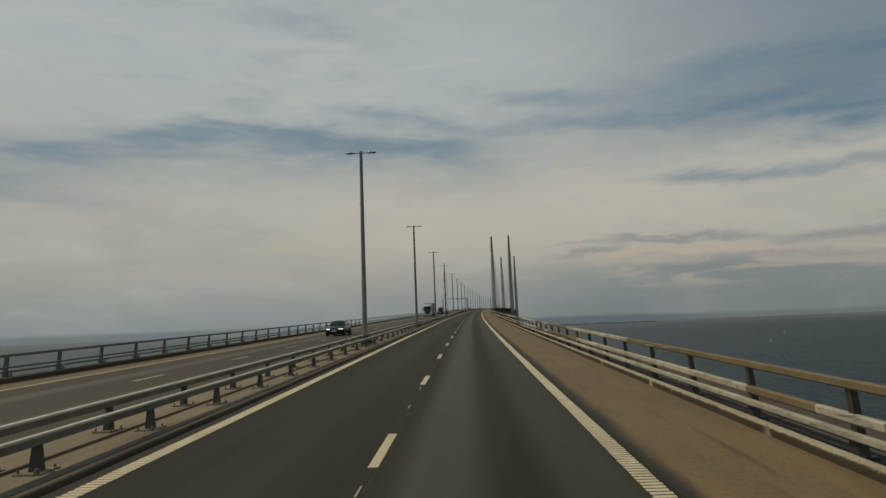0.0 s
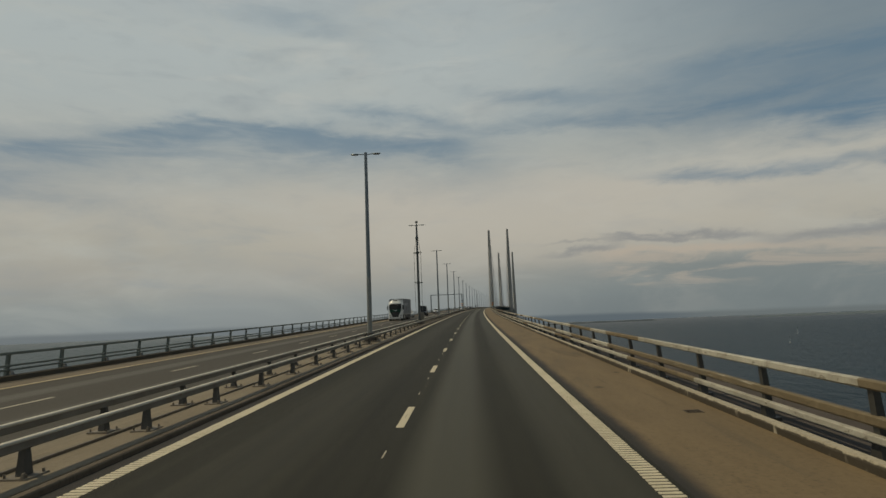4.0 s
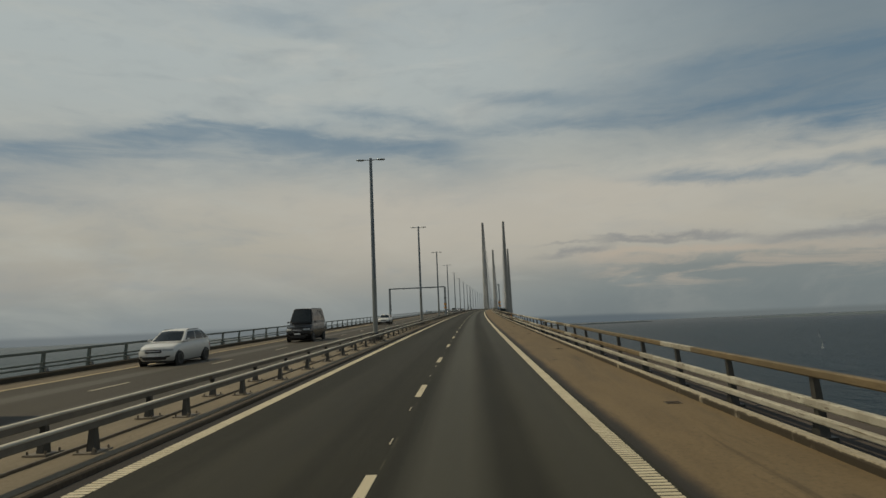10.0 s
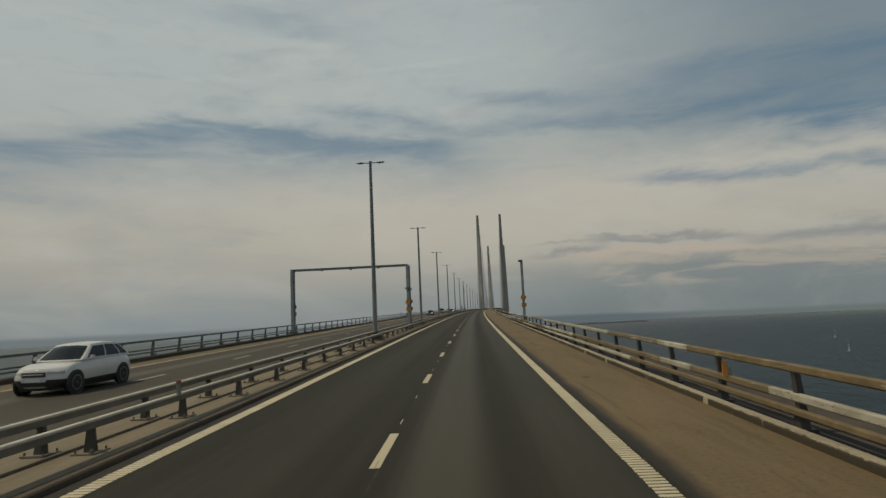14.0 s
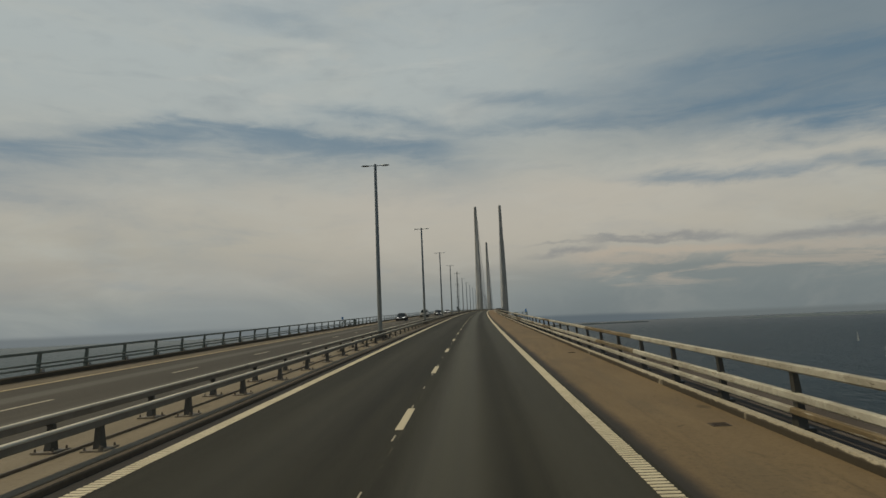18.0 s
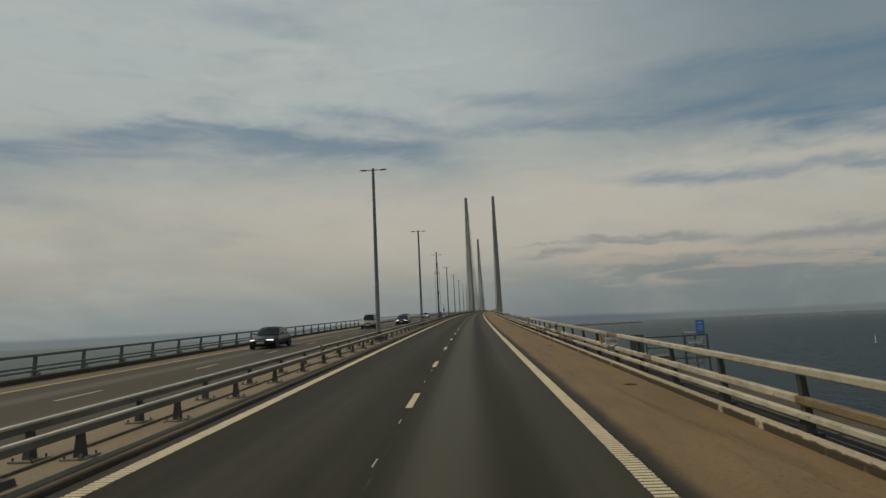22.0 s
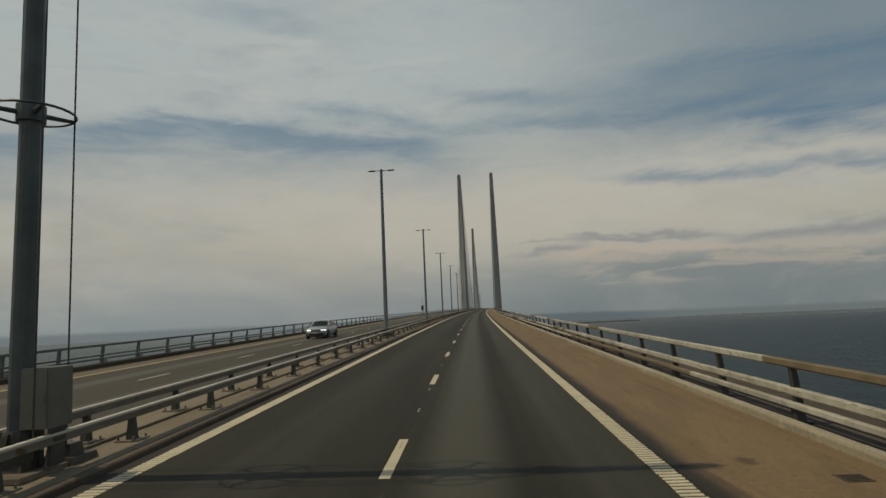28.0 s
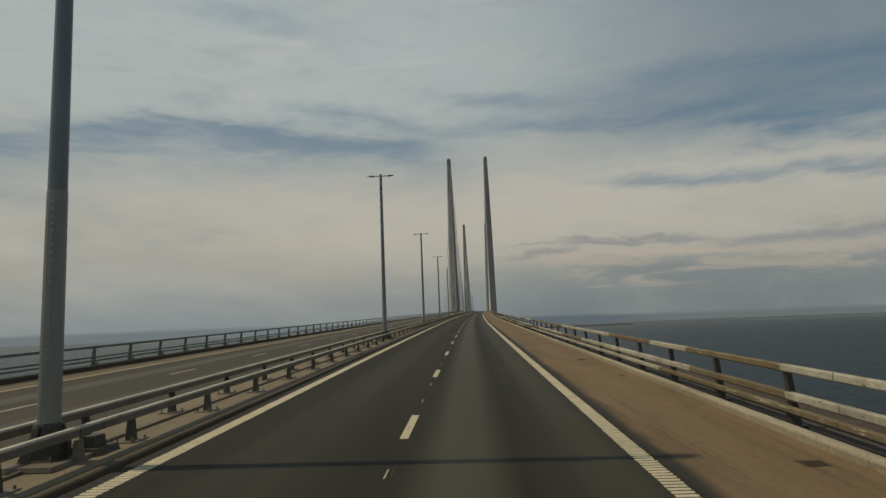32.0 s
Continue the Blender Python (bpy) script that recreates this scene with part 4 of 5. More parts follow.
def build_lamp(name, m, mast=False):
    if mast:
        th = thing(name, m, "dark lamp mast with two ring frames, guy wires and a cabinet", "lamp mast", "lamp masts")
        steel = MASTPAINT
    else:
        th = thing(name, m, "tall grey galvanised double-arm street lamp on the median", "street lamp", "street lamps")
        steel = POLE
    bm = bmesh.new()
    r = 0.165 if mast else 0.15
    lathe(bm, [(r, 0.42), (r, 1.6), (r * 0.92, 5.0), (r * 0.80, 9.0), (r * 0.66, 12.54), (r * 0.55, 12.56)], 14)
    part("pole", bm, steel, th, smooth=False)
    if not mast:
        bm = bmesh.new()
        lathe(bm, [(0.161, 0.42), (0.160, 1.6), (0.150, 4.02), (0.146, 4.06)], 14)
        sleeve = part("sleeve", bm, SLEEVE, th, "paler lower pole section")
        # raised bars added in place of a banded reflection on the pole
        bm = bmesh.new()
        for i in range(22):
            z = 1.45 + i * 0.115
            box(bm, 0.035, -0.150 + (z - 1.45) * 0.0036, z, 0.075, 0.022, 0.045, top=0.8)
        part("rung_plate", bm, SLEEVEBARS, sleeve, "column of small raised bars in place of a banded reflection")["kind"] = "stuff"
    bm = bmesh.new()
    lathe(bm, [(0.30, -0.10), (0.30, 0.16), (0.24, 0.20), (0.22, 0.40), (0.20, 0.46)], 14)
    for i in range(8):
        a = math.pi * i / 4
        tube(bm, (0.26 * math.cos(a), 0.26 * math.sin(a), 0.15), (0.26 * math.cos(a), 0.26 * math.sin(a), 0.24), 0.02, sides=6)
    for i in range(4):
        box(bm, 0, 0.22, 0.30, 0.025, 0.16, 0.26, m=Matrix.Rotation(i * math.pi / 2, 4, "Z"), topy=0.3, top=1)
    part("foot", bm, POSTS, th, "dark bolted foot")
    bm = bmesh.new()
    box(bm, 0.06, -0.12, -0.115, 0.86, 1.00, 0.07, top=0.97)
    part("plinth", bm, PLATE, th, "flat tan-grey foot plate")
    bm = bmesh.new()
    box(bm, 0, 0.05, -0.05, 0.55, 0.75, 0.14, top=0.85)
    part("footing", bm, LEDGE, th, "dark footing block")
    bm = bmesh.new()
    box(bm, 0.34, 0.66, -0.09, 0.44, 0.62, 0.12, top=0.9)
    box(bm, 0.32, 0.62, 0.04, 0.24, 0.36, 0.22, top=0.8)
    part("junction_box", bm, POSTS, th, "small dark junction box")
    bm = bmesh.new()
    box(bm, 0.46, 0.02, 0.05, 0.10, 0.17, 0.27, top=0.7)
    part("rail_bracket", bm, PLATE, th, "pale stub bracket")
    for sgn in (-1, 1):
        bm = bmesh.new()
        tube(bm, (0, 0, 12.42), (sgn * 0.46, 0, 12.44), 0.035, 0.03, 8)
        part("arm", bm, steel, th)
        bm = bmesh.new()
        lathe(bm, [(0.02, -0.055), (0.10, -0.05), (0.13, -0.01), (0.115, 0.035), (0.05, 0.06)], 14, m=Matrix.Translation((sgn * 0.72, 0, 12.445)) @ Matrix.Rotation(-sgn * 0.02, 4, "Y") @ Matrix.Diagonal((2.55, 1.15, 0.82, 1)))
        head = part("lamp_head", bm, LAMPHEAD, th, smooth=True)
        bm = bmesh.new()
        lathe(bm, [(0.095, -0.062), (0.095, -0.052)], 12, m=Matrix.Translation((sgn * 0.72, 0, 12.453)) @ Matrix.Diagonal((2.3, 1.05, 1.0, 1)))
        part("lens", bm, HEADLIGHT, head, "pale lens")
    if not mast:
        return th
    bm = bmesh.new()
    tube(bm, (0, 0, 12.4), (0, 0, 12.85), 0.05, sides=8)
    lathe(bm, [(0.07, 12.7), (0.16, 12.78), (0.16, 12.92), (0.10, 12.98)], 12)
    part("camera_dome", bm, MASTPAINT, th, "dark instrument head")
    bm = bmesh.new()
    lathe(bm, [(0.12, 10.55), (0.20, 10.65), (0.20, 10.85), (0.12, 10.95)], 12)
    part("collar", bm, MASTPAINT, th)
    for z in (5.10, 8.88):
        bm = bmesh.new()
        torus(bm, 0.59, 0.02, z)
        for i in range(4):
            a = math.pi * i / 2 + 0.9
            tube(bm, (0.1 * math.cos(a), 0.1 * math.sin(a), z), (0.60 * math.cos(a), 0.60 * math.sin(a), z), 0.045, 0.028, sides=8)
        lathe(bm, [(0.20, z - 0.13), (0.20, z + 0.13)], 12)
        part("ring_frame", bm, MASTPAINT, th, "dark ring with spokes")
    for i in range(4):
        a = math.pi * i / 2 + 0.9
        c, d = math.cos(a), math.sin(a)
        bm = bmesh.new()
        tube(bm, (0.59 * c, 0.59 * d, 0.12), (0.59 * c, 0.59 * d, 8.88), 0.014, sides=5)
        tube(bm, (0.59 * c, 0.59 * d, 8.88), (0.16 * c, 0.16 * d, 10.7), 0.014, sides=5)
        part("guy_wire", bm, POSTS, th, "thin steel wire")
    bm = bmesh.new()
    box(bm, 0.34, 0.06, 0.90, 0.42, 0.50, 0.84, top=0.99)
    cab = part("cabinet", bm, CABINET, th, "grey-green metal cabinet")
    bm = bmesh.new()
    box(bm, 0.34, -0.197, 0.90, 0.36, 0.012, 0.76)
    box(bm, 0.48, -0.21, 0.90, 0.03, 0.02, 0.10)
    part("cabinet_door", bm, CABINET, cab)
    bm = bmesh.new()
    for x in (0.18, 0.50):
        box(bm, x, 0.06, 0.23, 0.06, 0.30, 0.56)
    part("cabinet_leg", bm, POSTS, th)
    return th


MASTS = (3, 13, 23)


def build_lamps():
    lamp = build_lamp("street_lamp", stand(LAMP0 - STEP, -6.66, 0.10, slope=False))
    mast = None
    for k in range(0, 29):
        m = stand(LAMP0 + k * STEP - (0.2 if k > 13 else 0.0), {4: -6.48, 5: -6.54, 6: -6.58}.get(k, -6.66), 0.25, slope=False)
        if k in MASTS:
            if mast is None:
                mast = build_lamp("lamp_mast", m, True)
            else:
                copy_thing(mast, m)
        else:
            copy_thing(lamp, m)


# ---------------------------------------------------------------- bridge pylons


def build_pylon(s, label):
    """Two free-standing tapered legs joined under the deck, with parallel stay cables."""
    mid = -6.6
    m = stand(s, mid, 0, slope=False)
    base = m.translation.z
    top = 151.2 - base
    th = thing("bridge_pylon", m, label, "bridge pylon", "bridge pylons")
    foot = -48 - base
    for sgn in (-1, 1):
        bm = bmesh.new()
        rings = []
        for z, w, d in ((foot, 9.0, 11.5), (-8, 7.8, 10.0), (0, 7.4, 9.4), (60, 5.8, 7.6), (top - 0.9, 3.2, 4.8), (top, 2.3, 3.7)):
            x = sgn * 15.35
            c = 0.18
            pts = [(-0.5 + c, -0.5), (0.5 - c, -0.5), (0.5, -0.5 + c), (0.5, 0.5 - c), (0.5 - c, 0.5), (-0.5 + c, 0.5), (-0.5, 0.5 - c), (-0.5, -0.5 + c)]
            rings.append([bm.verts.new((x + a * w, b * d, z)) for a, b in pts])
        for p, q in zip(rings, rings[1:]):
            for i in range(8):
                bm.faces.new((p[i], p[(i + 1) % 8], q[(i + 1) % 8], q[i]))
        bm.faces.new(rings[-1])
        part("leg", bm, CONCRETE, th)
    bm = bmesh.new()
    box(bm, 0, 0, -8, 26, 6, 6)
    part("crossbeam", bm, CONCRETE, th)
    for sgn in (-1, 1):
        for way in (-1, 1):
            for i in range(1, 11):
                bm = bmesh.new()
                y = way * (8 + i * 15.5)
                z = 18 + i * 10.3
                end = at(s + y, mid + sgn * 12.6, -0.5)
                tube(bm, (sgn * 13.9, way * 2.0, z), m.inverted() @ end, 0.12, sides=5)
                part("stay_cable", bm, CABLE, th)
    return th


def build_piers():
    for k in range(0, 9):
        s = LAMP0 + STEP * (3 * k + 0.5)
        if 960 < s:
            continue
        x, z, dx, dz = track(s)
        bm = bmesh.new()
        h = z - 1.9 + 48
        box(bm, 0, 0, -1.9 - h / 2, 14, 4, h, top=0.8, topy=0.8)
        box(bm, 0, 0, -2.6, 16, 4.2, 1.4, top=1.05)
        th = part("bridge_pier", bm, CONCRETE)
        th.matrix_basis = stand(s, -6.6, 0, slope=False)
        tagged(th, "concrete bridge pier standing in the sea", "bridge pier", "bridge piers")


# ---------------------------------------------------------------- gantry and signs


def build_sign(m, group):
    th = thing("road_sign", m, "round red-rimmed yellow no-overtaking sign over an orange distance plate", "road sign", group)
    q = Matrix.Rotation(math.pi / 2, 4, "X")
    bm = bmesh.new()
    lathe(bm, [(0.285, 0), (0.285, 0.018)], 32, m=q)
    part("rim", bm, SIGNRED, th)
    bm = bmesh.new()
    lathe(bm, [(0.225, 0.018), (0.225, 0.022)], 32, m=q)
    face = part("face", bm, SIGNYELLOW, th, "yellow disc")
    bm = bmesh.new()
    box(bm, -0.085, -0.025, 0.01, 0.13, 0.008, 0.17)
    part("lorry_symbol", bm, SIGNRED, face)
    bm = bmesh.new()
    box(bm, 0.09, -0.025, -0.01, 0.13, 0.008, 0.055)
    box(bm, 0.09, -0.025, 0.035, 0.085, 0.008, 0.035, top=0.75)
    for x in (0.05, 0.13):
        box(bm, x, -0.025, -0.05, 0.03, 0.008, 0.03)
    part("car_symbol", bm, SIGNBLACK, face)
    bm = bmesh.new()
    box(bm, 0.02, 0.01, -0.78, 0.52, 0.02, 0.37)
    plate = part("plate", bm, SIGNBLACK, th, "dark-edged orange plate")
    bm = bmesh.new()
    box(bm, 0.02, -0.003, -0.78, 0.49, 0.008, 0.34)
    part("plate_face", bm, SIGNORANGE, plate)
    for txt, x, z, size in (("0 -", -0.16, -0.75, 0.15), ("1,9 km", -0.17, -0.91, 0.135)):
        cu = bpy.data.curves.new("lettering", "FONT")
        cu.body, cu.size, cu.extrude = txt, size, 0.002
        tmp = bpy.data.objects.new("lettering", cu)
        scene.collection.objects.link(tmp)
        me = bpy.data.meshes.new_from_object(tmp.evaluated_get(bpy.context.evaluated_depsgraph_get()))
        bpy.data.objects.remove(tmp)
        ob = part("lettering", me, SIGNBLACK, plate, "dark digits")
        ob["kind"] = "stuff"
        ob.matrix_basis = Matrix.Translation((x, -0.010, z)) @ q
    bm = bmesh.new()
    box(bm, 0, 0.05, -0.35, 0.06, 0.06, 1.2)
    part("clamp_bar", bm, SIGNBACK, th)
    return th


def build_gantry():
    s = 316.9
    th = thing("sign_gantry", stand(s, -6.66, 0, slope=False), "grey steel portal gantry spanning the oncoming carriageway", "gantry")
    H = 6.95

    def post(x, name="post"):
        bm = bmesh.new()
        box(bm, x - 0.06, 0, 0.10 + (H - 0.15) / 2, 0.30, 0.36, H - 0.15)
        p = part(name, bm, GANTRY, th)
        bm = bmesh.new()
        box(bm, x + 0.15, 0, 0.10 + (H - 0.25) / 2, 0.12, 0.30, H - 0.25)
        part("cable_duct", bm, GANTRYDARK, p, "dark side channel")
        bm = bmesh.new()
        box(bm, x, 0, 0.14, 0.75, 0.75, 0.08)
        for i in range(4):
            box(bm, x, 0.30, 0.32, 0.03, 0.22, 0.34, m=Matrix.Translation((x, 0, 0)) @ Matrix.Rotation(i * math.pi / 2, 4, "Z") @ Matrix.Translation((-x, 0, 0)), topy=0.3, top=1)
        part("foot", bm, POSTS, p, "dark bolted foot")
        bm = bmesh.new()
        box(bm, x, 0, 5.6, 0.46, 0.40, 0.03)
        part("splice_band", bm, GANTRYDARK, p)

    post(0.0)
    post(-12.55)
    bm = bmesh.new()
    box(bm, -6.38, 0, H - 0.09, 12.7, 0.30, 0.23)
    part("beam", bm, GANTRYDARK, th, "dark box beam")
    for x in (-9.3, -6.2, -3.2):
        bm = bmesh.new()
        box(bm, x, -0.1, H - 0.25, 0.22, 0.3, 0.10, top=1.2)
        part("sensor", bm, GANTRYDARK, th, "small sensor box")
    for z, x in ((4.35, -0.30), (4.25, 0.30)):
        bm = bmesh.new()
        tube(bm, (x, -0.18, z), (x * 0.6, 0.05, z - 0.06), 0.055, sides=10)
        tube(bm, (x, -0.26, z + 0.02), (x, -0.18, z), 0.075, 0.065, sides=10)
        part("camera", bm, POSTS, th, "small dark traffic camera")
    bm = bmesh.new()
    box(bm, -0.06, 0, 4.42, 0.36, 0.42, 0.04)
    box(bm, -0.06, 0, 4.10, 0.36, 0.42, 0.04)
    box(bm, -0.02, -0.22, 4.26, 0.12, 0.08, 0.34)
    part("camera_bracket", bm, POSTS, th, "dark clamp bracket")
    for x in (0.10, -12.50):
        bm = bmesh.new()
        lathe(bm, [(0.26, 0), (0.26, 0.03)], 24, m=Matrix.Translation((x, 0.2, 2.95)) @ Matrix.Rotation(-math.pi / 2, 4, "X"))
        part("sign_back", bm, SIGNBACK, th, "dark back of a round sign facing the other way")
        bm = bmesh.new()
        box(bm, x, 0.215, 2.20, 0.48, 0.03, 0.36)
        part("sign_back", bm, SIGNBACK, th, "dark back of a sign facing the other way")
    # cut-off post on the outer side
    th2 = thing("sign_post", stand(s + 0.46, 5.50, -0.12, slope=False), "tall steel sign post with a short boom outside the parapet", "sign post")
    bm = bmesh.new()
    box(bm, 0, 0, 3.5, 0.22, 0.32, 6.7)
    p = part("post", bm, GALVPOST, th2)
    bm = bmesh.new()
    box(bm, 0.13, 0.01, 3.4, 0.05, 0.28, 6.6)
    part("cable_duct", bm, GANTRYDARK, p, "dark side channel")
    bm = bmesh.new()
    box(bm, -0.08, -0.06, 6.86, 0.42, 0.50, 0.20, top=0.96)
    part("boom", bm, GANTRYDARK, th2, "dark stub of a box beam")
    bm = bmesh.new()
    box(bm, 0.1, 0, 0.02, 0.36, 0.5, 0.44)
    part("foot", bm, POSTS, th2)
    build_sign(stand(s - 0.26, -6.72, 2.93, slope=False), "no-overtaking signs")
    build_sign(stand(s + 0.20, 5.51, 2.82, slope=False), "no-overtaking signs")


# ---------------------------------------------------------------- vehicles (facing -y in their own frame)


def car_paint(name, c, rough=0.3):
    dark = max(c) < 0.05
    return surface(name, tuple(x * 0.93 for x in c), c, rough, scale=1.5, fine=15, coat=0.15 if dark else 0.5, shine=0.3 if dark else 0.5)


def loft(bm, sections):
    """Closed rings of equal length joined end to end, capped."""
    rings = [[bm.verts.new(v) for v in sec] for sec in sections]
    n = len(rings[0])
    for p, q in zip(rings, rings[1:]):
        for i in range(n):
            bm.faces.new((p[i], p[(i + 1) % n], q[(i + 1) % n], q[i]))
    bm.faces.new(rings[0])
    bm.faces.new(rings[-1][::-1])


def wheel(th, x, y, r, w, sgn):
    q = Matrix.Translation((x, y, r)) @ Matrix.Rotation(math.pi / 2, 4, "Y")
    bm = bmesh.new()
    lathe(bm, [(r * 0.62, -w / 2), (r * 0.93, -w / 2), (r, -w * 0.36), (r, w * 0.36), (r * 0.93, w / 2), (r * 0.62, w / 2)], 24, m=q)
    tyre = part("wheel", bm, RUBBER, th, "black tyre")
    bm = bmesh.new()
    lathe(bm, [(r * 0.64, sgn * w * 0.40), (r * 0.60, sgn * w * 0.44), (r * 0.30, sgn * w * 0.30), (r * 0.05, sgn * w * 0.30)], 20, m=q)
    part("hub_dish", bm, PLASTIC, tyre, "dark wheel dish")
    bm = bmesh.new()
    lathe(bm, [(r * 0.56, sgn * w * 0.44), (r * 0.64, sgn * w * 0.52), (r * 0.68, sgn * w * 0.50), (r * 0.66, sgn * w * 0.42)], 24, cap=False, m=q)
    lathe(bm, [(r * 0.16, sgn * w * 0.32), (r * 0.16, sgn * w * 0.47), (r * 0.08, sgn * w * 0.50)], 10, m=q)
    for i in range(5):
        spin = q @ Matrix.Rotation(2 * math.pi * i / 5 + 0.3, 4, "Z")
        box(bm, r * 0.37, 0, sgn * w * 0.43, r * 0.46, r * 0.15, w * 0.07, m=spin)
    part("rim", bm, RIM, tyre, "metal five-spoke rim")


def grid_box(bm, f, us, vs, ws):
    """Box gridded over three lists of parameters, each point placed by f(u, v, w)."""
    seen = {}

    def at_point(a, b, c):
        key = (round(a, 4), round(b, 4), round(c, 4))
        if key not in seen:
            seen[key] = bm.verts.new(f(a, b, c))
        return seen[key]

    for p, q in zip(us, us[1:]):
        for r, t in zip(vs, vs[1:]):
            for w in (ws[0], ws[-1]):
                bm.faces.new([at_point(p, r, w), at_point(q, r, w), at_point(q, t, w), at_point(p, t, w)])
        for r, t in zip(ws, ws[1:]):
            for v in (vs[0], vs[-1]):
                bm.faces.new([at_point(p, v, r), at_point(q, v, r), at_point(q, v, t), at_point(p, v, t)])
    for p, q in zip(vs, vs[1:]):
        for r, t in zip(ws, ws[1:]):
            for u in (us[0], us[-1]):
                bm.faces.new([at_point(u, p, r), at_point(u, q, r), at_point(u, q, t), at_point(u, p, t)])


def soften(bm, width, turn=0.7):
    """Round the hard edges, shade the rest smooth."""
    bmesh.ops.recalc_face_normals(bm, faces=bm.faces)
    hard = [e for e in bm.edges if len(e.link_faces) == 2 and e.calc_face_angle(0) > turn]
    if width:
        bmesh.ops.bevel(bm, geom=hard, offset=width, segments=2, affect="EDGES", clamp_overlap=True)
    for fc in bm.faces:
        fc.smooth = True
    for e in bm.edges:
        if len(e.link_faces) == 2 and e.calc_face_angle(0) > 0.6:
            e.smooth = False


def steps(a, b, n):
    return [a + (b - a) * i / n for i in range(n + 1)]


def along(v, table):
    """Smooth reading of a table of (place, value)."""
    for (a, p), (b, q) in zip(table, table[1:]):
        if v <= b:
            t = max(0.0, (v - a) / (b - a))
            return p + (q - p) * t * t * (3 - 2 * t)
    return table[-1][1]


def build_car(m, label, paint, L, W, H, style, roof=None, rails=False, category="car", name="car", lit=False, cladding=False):
    """Car facing -y; style: bonnet end, screen top, roof end, tail foot, belt, nose, boot height (shares of length and height)."""
    th = thing(name, m, label, category)
    bonnet, screen, tail, foot, beltz, nosez, bootz = style
    tops = [(0.0, nosez * 0.93), (0.05, nosez), (bonnet, beltz * 0.97), (screen, beltz), (tail, beltz * 1.03), (foot, bootz), (0.97, bootz * 0.97), (1.0, bootz * 0.90)]
    sides = [(0.0, 0.86), (0.14, 0.93), (0.34, 0.995), (0.62, 1.0), (0.82, 0.975), (1.0, 0.89)]
    r = 0.345 if H < 1.8 else 0.35

    def body_at(u, v, w):
        low = 0.21 + 0.07 * max(0.0, 1 - v / 0.08) + 0.10 * max(0.0, 1 - (1 - v) / 0.08)
        top = along(v, tops) * H - 0.045 * u * u
        z = low + (top - low) * w
        front, back = max(0.0, 1 - v / 0.16), max(0.0, 1 - (1 - v) / 0.12)
        y = (v - 0.5) * L
        y += front * (0.34 * abs(u) ** 2.6 + 0.22 * max(0.0, w - 0.55) ** 1.4 + 0.10 * max(0.0, 0.3 - w))
        y -= back * (0.22 * abs(u) ** 2.6 + 0.12 * max(0.0, w - 0.6))
        x = u * W / 2 * along(w, sides) * (1 - 0.07 * front - 0.06 * back)
        return Vector((x, y, z))

    bm = bmesh.new()
    grid_box(bm, body_at, steps(-1, 1, 10), [0, 0.02, 0.05, 0.09, 0.13, 0.18] + steps(0.24, 0.82, 7) + [0.88, 0.93, 0.97, 1.0], steps(0, 1, 7))
    soften(bm, 0.025)
    body = part("body", bm, paint, th)

    b0, r0 = beltz * H - 0.03, H
    yb0, yb1 = (bonnet - 0.5) * L, (foot - 0.5) * L
    yr0, yr1 = (screen - 0.5) * L, (tail - 0.5) * L
    wb, wr = W / 2 * 0.90, W / 2 * 0.70

    def cabin_at(u, v, w):
        h = w ** 0.92
        y0, y1 = yb0 + (yr0 - yb0) * h, yb1 + (yr1 - yb1) * h ** 1.4
        y = y0 + (y1 - y0) * v
        edge = max(0.0, 1 - v / 0.2)
        y += edge * 0.14 * u * u - max(0.0, 1 - (1 - v) / 0.2) * 0.10 * u * u
        x = u * (wb + (wr - wb) * w ** 1.25)
        z = b0 + (r0 - b0) * w - 0.05 * u * u * w - 0.05 * w * ((v - 0.45) / 0.55) ** 2
        return Vector((x, y, z))

    bm = bmesh.new()
    grid_box(bm, cabin_at, steps(-1, 1, 6), steps(0, 1, 8), steps(0, 1, 6))
    soften(bm, 0.03)
    part("cabin", bm, roof or paint, body)

    def patch(name, f, us, vs, ws, mat, lab="", parent=body, round_=0.0):
        bm = bmesh.new()
        grid_box(bm, f, us, vs, ws)
        soften(bm, round_)
        part(name, bm, mat, parent, lab)

    patch("windscreen", cabin_at, steps(-0.87, 0.87, 6), [-0.006, 0.01], steps(0.10, 0.90, 4), CARGLASS, "dark windscreen")
    patch("rear_window", cabin_at, steps(-0.82, 0.82, 6), [0.99, 1.006], steps(0.16, 0.88, 4), CARGLASS, "dark rear window")
    for sgn in (-1, 1):
        for v0, v1 in ((0.07, 0.44), (0.47, 0.74), (0.77, 0.93)):
            patch("side_window", cabin_at, [sgn * 0.985, sgn * 1.012], steps(v0, v1, 3), steps(0.14, 0.86, 3), CARGLASS, "dark tinted side window")
        lamp = HEADLIT if lit else HEADLIGHT
        patch("headlight", body_at, steps(sgn * 0.50, sgn * 0.97, 5), [-0.004, 0.05], steps(0.74, 0.87, 2), lamp, "lit headlight" if lit else "clear headlight")
        patch("tail_light", body_at, steps(sgn * 0.70, sgn * 1.01, 3), [0.965, 1.004], steps(0.62, 0.88, 2), SIGNRED, "red tail light")
        patch("fog_light", body_at, steps(sgn * 0.66, sgn * 0.86, 2), [-0.005, 0.02], steps(0.24, 0.36, 1), PLASTIC, "black lower intake")
